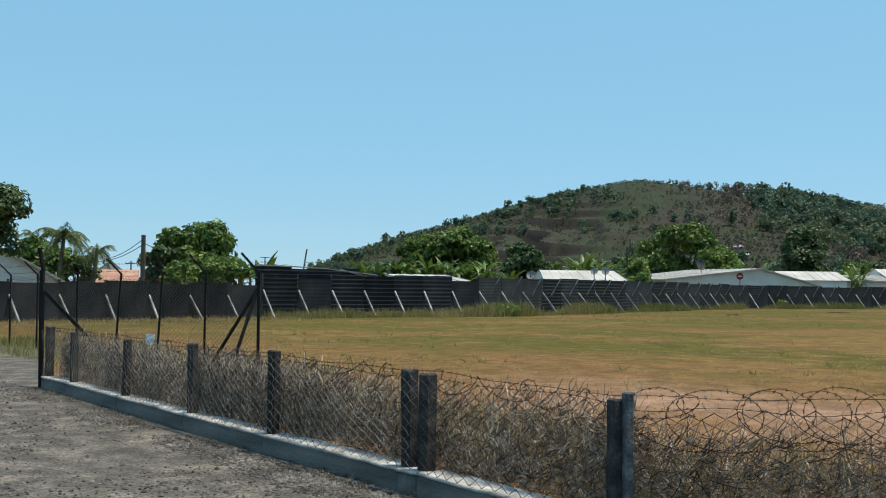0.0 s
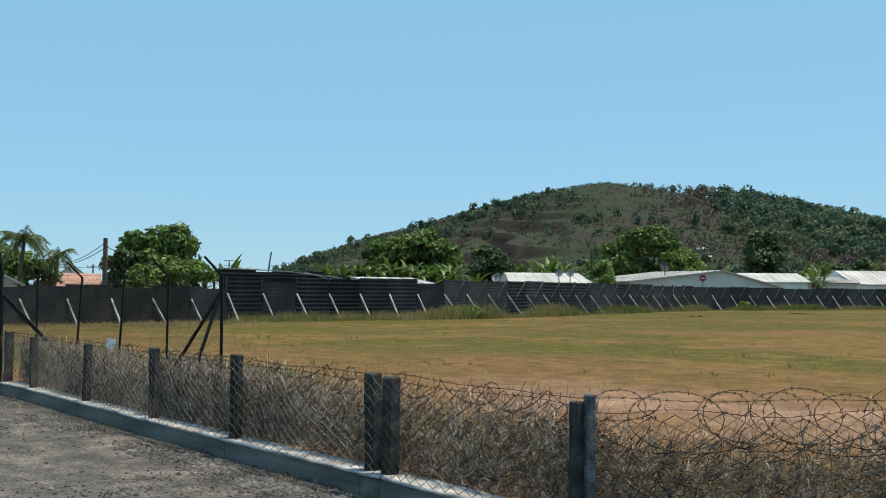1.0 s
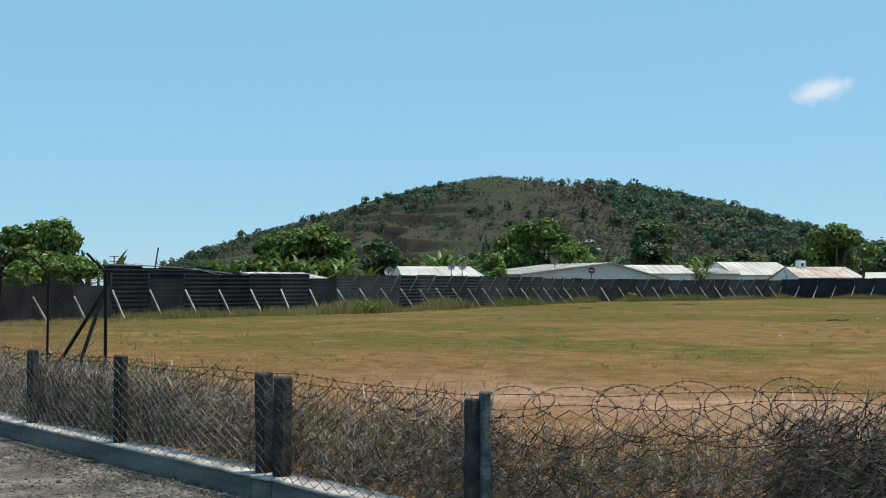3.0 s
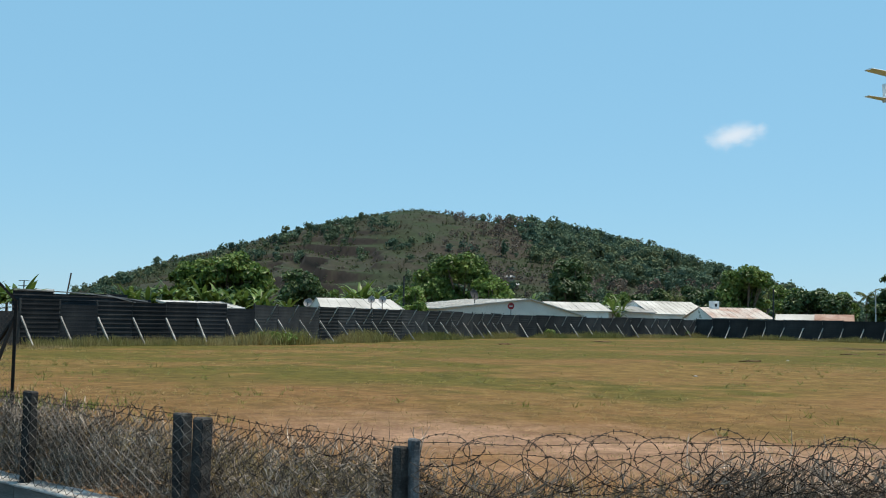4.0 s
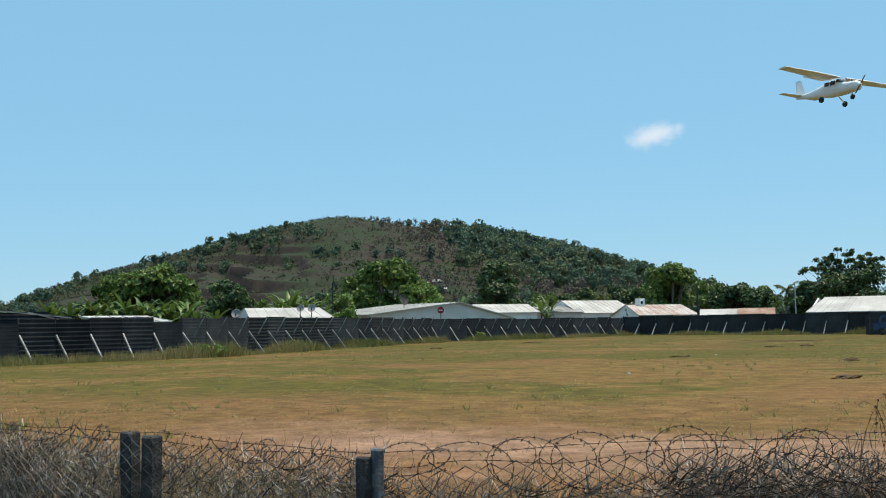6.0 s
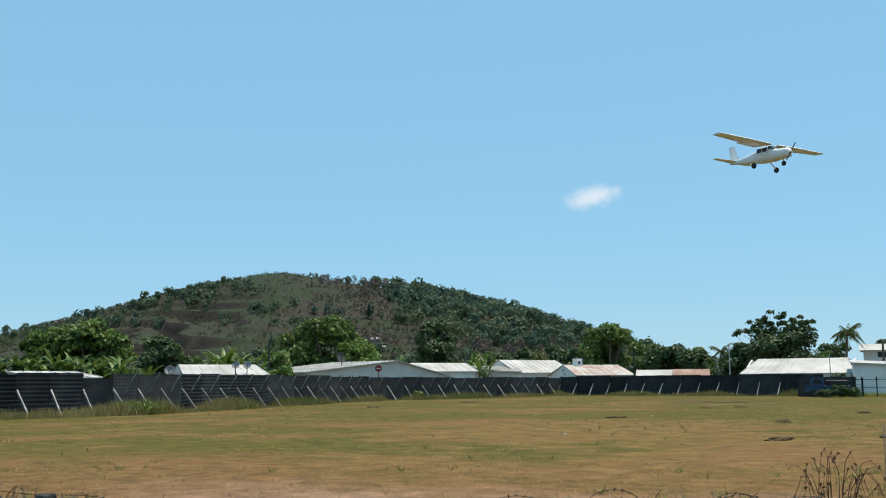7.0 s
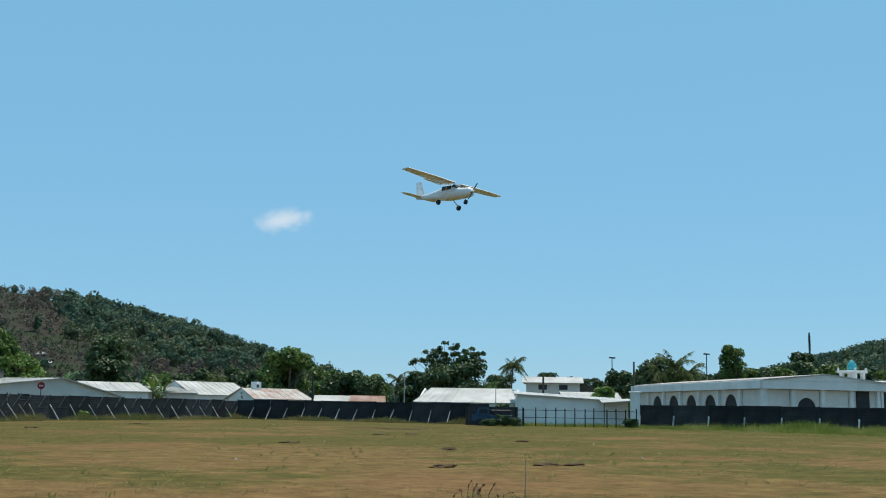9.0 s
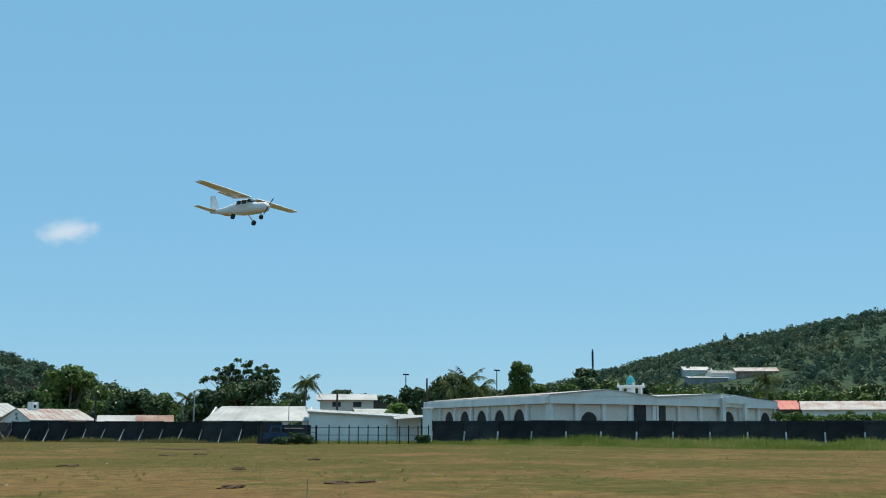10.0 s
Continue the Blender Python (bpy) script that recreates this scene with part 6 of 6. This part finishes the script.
# gravel scattered on the road
pts_r = []
while len(pts_r) < 26000:
    x, y = float(rng.uniform(-12, 3)), float(rng.uniform(4.5, 24))
    if rng.random() < 0.22:
        kx = on_fence(float(rng.uniform(0, S_A + 1)))
        x, y = kx[0] - 0.79 * float(rng.uniform(0.15, 0.8)), kx[1] - 0.61 * float(rng.uniform(0.15, 0.8))
    s = min(((x - a) ** 2 + (y - b) ** 2) for a, b in FENCE)
    if inside_field(x, y) or (0.79 * (x + 6.0) + 0.61 * (y - 16.2)) > -0.15:
        continue
    if noise.noise(Vector((x * 0.5, y * 0.5, 6.0))) + 0.35 * noise.noise(Vector((x * 2.0, y * 2.0, 1.0))) < float(rng.uniform(-0.45, 0.25)):
        continue
    pts_r.append((x, y))
ico = np.array([(0, 0, 1), (0.9, 0, 0.2), (0.3, 0.85, 0.25), (-0.75, 0.5, 0.2), (-0.7, -0.55, 0.15), (0.3, -0.85, 0.2), (0, 0, -0.4)])
icf = np.array([(0, 1, 2), (0, 2, 3), (0, 3, 4), (0, 4, 5), (0, 5, 1), (6, 2, 1), (6, 3, 2), (6, 4, 3), (6, 5, 4), (6, 1, 5)])
vs, fs = [], []
for i, (x, y) in enumerate(pts_r):
    a, s = float(rng.uniform(0, 6.28)), float(rng.choice([0.009, 0.014, 0.02, 0.03], p=[0.4, 0.35, 0.2, 0.05]))
    c, sn = math.cos(a), math.sin(a)
    q = ico * rng.uniform(0.7, 1.3, ico.shape) * s
    vs.append(np.stack([q[:, 0] * c - q[:, 1] * sn + x, q[:, 0] * sn + q[:, 1] * c + y, q[:, 2] * 0.75 + 0.014], 1))
    fs.append(icf + i * 7)
tagged(new("road_gravel", fast_mesh("road_gravel", np.concatenate(vs), np.concatenate(fs), M_STONE)), "loose grey gravel scattered over the road", "gravel", kind="stuff")
kp = along(FENCE[:9], 380, 0.12, 0.4)
kp = kp[np.array([noise.noise(Vector((x * 1.2, y * 1.2, 2.0))) for x, y, _ in kp]) > -0.05]
blades(kp, rng.uniform(0.03, 0.12, len(kp)), 6, 0.03, M_DRYGRASS, "kerb_weeds", "dry straw weeds along the kerb", 0.6)
sp = along(FENCE[:11], 3000, -2.6, -0.7)
sp = sp[np.array([noise.noise(Vector((x * 0.7, y * 0.7, 12.0))) for x, y, _ in sp]) > -0.2]
blades(sp, rng.uniform(0.16, 0.5, len(sp)), 8, 0.02, M_DRYGRASS, "fence_straw", "tall straw grass standing inside the low fence", 0.35)


# ---- parked truck by the railing ----
def truck():
    m, _ = frame_of(37.9, 116.0, 40.2, 116.0)
    e = empty("parked_truck", m, "faded blue pickup truck with a dark load", "truck")
    bm = bmesh.new()
    prism(bm, [(0.0, 0.5), (1.9, 0.5), (1.9, 1.95), (0.75, 1.95), (0.5, 1.25), (0.0, 1.15)], 0, 1.75)
    cab = part("cab", bm, M_BLUE, e)
    bm = bmesh.new()
    prism(bm, [(0.78, 1.3), (1.7, 1.3), (1.7, 1.82), (0.95, 1.82)], -0.012, 0.02)
    part("side_window", bm, M_GLASSDARK, cab)
    bm = bmesh.new()
    box(bm, 1.95, 0, 0.6, 4.4, 1.75, 1.15, 0.02)
    part("bed", bm, M_BLUE, e)
    bm = bmesh.new()
    box(bm, 2.05, 0.1, 1.15, 4.3, 1.65, 1.75, 0.12)
    part("load", bm, M_DARK, e, "dark tarpaulin-covered load")
    for x in (0.85, 3.6):
        for y in (0.0, 1.6):
            bm = bmesh.new()
            bmesh.ops.create_cone(bm, cap_ends=True, segments=20, radius1=0.36, radius2=0.36, depth=0.22, matrix=Matrix.Translation((x, y + 0.08, 0.36)) @ pose(0, 0, 0, 90, 0, 0))
            w = part("wheel", bm, M_RUBBER, e)
            bm = bmesh.new()
            bmesh.ops.create_cone(bm, cap_ends=True, segments=16, radius1=0.2, radius2=0.2, depth=0.24, matrix=Matrix.Translation((x, y + 0.08, 0.36)) @ pose(0, 0, 0, 90, 0, 0))
            part("rim", bm, M_DARKPOST, w)


truck()
m, w = frame_of(37.6, 120.0, 40.4, 120.5)
e = empty("yard_fence", m, "dark screened yard fence round the truck", "yard fence")
bm = bmesh.new()
box(bm, 0, 0.6, -0.1, w, 0.75, 2.05)
part("screen", bm, M_DARK, e)
for k in range(3):
    bm = bmesh.new()
    beam(bm, (0.0, -4.66, 0.7 + k * 0.5), (w, -4.66, 0.72 + k * 0.5), 0.05)
    part("rail", bm, M_DARKPOST, e)
for x in (0.05, w * 0.5, w - 0.05):
    bm = bmesh.new()
    beam(bm, (x, -4.66, -0.1), (x, -4.66, 2.05), 0.1)
    part("post", bm, M_DARKPOST, e)
tree(39.6, 122.5, rise(0.5, 122.5), 2.2, "dark shrub beside the yard fence", M_LEAFDARK, 900, 0.1, 0.02, name="shrub")
for az, d, h in ((38.9, 113.5, 0.8), (39.6, 113.0, 1.25), (40.15, 113.2, 1.0)):
    tree(az, d, h, 1.9, "dark hedge shrub before the yard fence", M_LEAFDARK, 800, 0.08, 0.02, name="shrub")


# ---- light aircraft on approach ----
def loft(bm, sections, seg=14):
    """Rounded sections (y, half width, z low, z high, squareness) joined along y."""
    rings = []
    for y, w, z0, z1, sq in sections:
        r = []
        for i in range(seg):
            a = 2 * math.pi * i / seg
            c, s = math.cos(a), math.sin(a)
            c = math.copysign(abs(c) ** sq, c)
            s = math.copysign(abs(s) ** sq, s)
            r.append(bm.verts.new((w * c, y, (z0 + z1) / 2 + (z1 - z0) / 2 * s)))
        rings.append(r)
    for a, b in zip(rings, rings[1:]):
        for i in range(seg):
            j = (i + 1) % seg
            bm.faces.new((a[i], a[j], b[j], b[i]))
    bm.faces.new(rings[0])
    bm.faces.new(rings[-1][::-1])


def foil(bm, root, tip, chord0, chord1, t0, t1, up=Vector((0, 0, 1))):
    """A tapered lifting surface with a rounded nose."""
    prof = [(0.5, 0.0), (0.42, 0.35), (0.2, 0.5), (-0.2, 0.35), (-0.5, 0.0), (-0.2, -0.2), (0.2, -0.35), (0.42, -0.25)]
    a = [bm.verts.new(Vector(root) + Vector((0, y * chord0, 0)) + up * z * t0) for y, z in prof]
    b = [bm.verts.new(Vector(tip) + Vector((0, y * chord1, 0)) + up * z * t1) for y, z in prof]
    for i in range(8):
        j = (i + 1) % 8
        bm.faces.new((a[i], a[j], b[j], b[i]))
    bm.faces.new(a[::-1])
    bm.faces.new(b)


def aircraft():
    c = polar(36.62, 94)
    e = empty("light_aircraft", pose(c.x, c.y, 20.9, -2.0, -5.0, -177.0), "white high-wing light aircraft flying with wheels down", "aircraft")
    bm = bmesh.new()
    loft(bm, [(2.75, 0.22, -0.25, 0.2, 0.9), (2.6, 0.42, -0.45, 0.35, 0.8), (1.6, 0.52, -0.5, 0.4, 0.7), (1.1, 0.55, -0.52, 0.52, 0.7), (0.6, 0.56, -0.53, 0.82, 0.65), (-0.7, 0.56, -0.5, 0.85, 0.65), (-1.6, 0.46, -0.38, 0.66, 0.75), (-3.4, 0.26, -0.15, 0.42, 0.85), (-5.2, 0.09, 0.1, 0.38, 0.9)], 16)
    fu = part("fuselage", bm, M_PLANE, e)
    for p in fu.data.polygons:
        p.use_smooth = True
    bm = bmesh.new()
    loft(bm, [(1.22, 0.5, 0.42, 0.5, 0.8), (0.72, 0.55, 0.36, 0.81, 0.7), (0.6, 0.565, 0.3, 0.83, 0.7)], 16)
    part("windscreen", bm, M_GLASSDARK, fu)
    for s in (-1, 1):
        for y0, y1 in ((-0.15, 0.45), (-0.85, -0.3)):
            bm = bmesh.new()
            box(bm, s * 0.53, y0, 0.33, s * 0.575, y1, 0.68, 0.01)
            part("side_window", bm, M_GLASSDARK, fu)
        bm = bmesh.new()
        foil(bm, (s * 0.35, 0.05, 0.92), (s * 2.6, 0.05, 0.99), 1.65, 1.62, 0.24, 0.22)
        foil(bm, (s * 2.6, 0.05, 0.99), (s * 5.5, 0.0, 1.09), 1.62, 1.1, 0.22, 0.14)
        wg = part("wing", bm, M_PLANE, e)
        bm = bmesh.new()
        foil(bm, (s * 0.7, -0.84, 0.87), (s * 2.7, -0.82, 0.935), 0.42, 0.4, 0.06, 0.05)
        part("flap", bm, M_PLANE, wg)
        bm = bmesh.new()
        foil(bm, (s * 0.08, -4.75, 0.28), (s * 1.95, -4.85, 0.3), 1.1, 0.75, 0.1, 0.07)
        part("tailplane", bm, M_PLANE, e)
        bm = bmesh.new()
        beam(bm, (s * 0.45, -0.25, -0.4), (s * 1.15, -0.3, -0.86), 0.1, 0.05)
        leg = part("main_leg", bm, M_PLANE, e)
        bm = bmesh.new()
        bmesh.ops.create_cone(bm, cap_ends=True, segments=20, radius1=0.24, radius2=0.24, depth=0.17, matrix=Matrix.Translation((s * 1.2, -0.3, -0.95)) @ pose(0, 0, 0, 0, 90, 0))
        part("wheel", bm, M_RUBBER, leg)
    bm = bmesh.new()
    foil(bm, (0, -4.55, 0.3), (0, -5.15, 1.75), 1.35, 0.75, 0.12, 0.07, Vector((1, 0, 0)))
    part("fin", bm, M_PLANE, e)
    bm = bmesh.new()
    beam(bm, (0, 1.95, -0.4), (0, 2.05, -0.85), 0.08)
    leg = part("nose_leg", bm, M_PLANE, e)
    bm = bmesh.new()
    bmesh.ops.create_cone(bm, cap_ends=True, segments=20, radius1=0.21, radius2=0.21, depth=0.15, matrix=Matrix.Translation((0, 2.08, -0.92)) @ pose(0, 0, 0, 0, 90, 0))
    part("wheel", bm, M_RUBBER, leg)
    bm = bmesh.new()
    bmesh.ops.create_cone(bm, cap_ends=True, segments=14, radius1=0.2, radius2=0.04, depth=0.35, matrix=Matrix.Translation((0, 2.92, -0.02)) @ pose(0, 0, 0, -90, 0, 0))
    sp = part("spinner", bm, M_PLANE, e)
    for s in (-1, 1):
        bm = bmesh.new()
        beam(bm, (0, 2.9, -0.02), (s * 0.42, 2.9, -0.02 - s * 0.82), 0.13, 0.03)
        part("propeller_blade", bm, M_RUBBER, sp)


aircraft()


# ---- small cloud ----
def cloud():
    m = bpy.data.materials.new("cloud wisp")
    m.use_nodes = True
    n, l = m.node_tree.nodes, m.node_tree.links
    for x in list(n):
        if x.type == "BSDF_PRINCIPLED":
            n.remove(x)
    tc, nz, mp = n.new("ShaderNodeTexCoord"), n.new("ShaderNodeTexNoise"), n.new("ShaderNodeMapping")
    ln = n.new("ShaderNodeVectorMath")
    ln.operation = "LENGTH"
    l.new(tc.outputs["Object"], ln.inputs[0])
    mp.inputs["Scale"].default_value = (1.6, 1.0, 1.0)
    l.new(tc.outputs["Object"], mp.inputs[0])
    l.new(mp.outputs[0], nz.inputs["Vector"])
    nz.inputs["Scale"].default_value, nz.inputs["Detail"].default_value = 1.3, 6
    ad = n.new("ShaderNodeMath")
    ad.operation = "MULTIPLY_ADD"
    l.new(nz.outputs["Fac"], ad.inputs[0])
    ad.inputs[1].default_value = -1.5
    l.new(ln.outputs["Value"], ad.inputs[2])
    mr = n.new("ShaderNodeMapRange")
    mr.interpolation_type = "SMOOTHSTEP"
    mr.inputs["From Min"].default_value, mr.inputs["From Max"].default_value = 0.2, -0.75
    mr.inputs["To Max"].default_value = 0.42
    l.new(ad.outputs[0], mr.inputs["Value"])
    em, tr, mx = n.new("ShaderNodeEmission"), n.new("ShaderNodeBsdfTransparent"), n.new("ShaderNodeMixShader")
    em.inputs["Color"].default_value, em.inputs["Strength"].default_value = (0.86, 0.92, 1.0, 1), 0.95
    l.new(mr.outputs[0], mx.inputs[0])
    l.new(tr.outputs[0], mx.inputs[1])
    l.new(em.outputs[0], mx.inputs[2])
    l.new(mx.outputs[0], n["Material Output"].inputs["Surface"])
    p = polar(27.4, 3000)
    p.z = rise(9.95, 3000)
    e = empty("cloud", Matrix.Translation(p) @ Matrix.Rotation(radians(-27.4), 4, "Z"), "small thin white cloud in a clear sky", "cloud")
    for k, (dx, dz, sx, sz, rot) in enumerate(((-15, -4, 85, 34, -8), (22, 8, 75, 36, -10), (0, 0, 110, 48, -6))):
        bm = bmesh.new()
        bmesh.ops.create_uvsphere(bm, u_segments=32, v_segments=12, radius=1.0)
        bmesh.ops.delete(bm, geom=[v for v in bm.verts if v.co.z < -0.05], context="VERTS")
        for v in bm.verts:
            v.co = Vector((v.co.x, -v.co.z * 0.12, v.co.y))
        ob = part("wisp", bm, m, e)
        ob.matrix_basis = pose(dx, k * 12, dz, 0, rot, 0) @ Matrix.Diagonal((sx, 40, sz, 1))
        ob.visible_shadow = False


cloud()
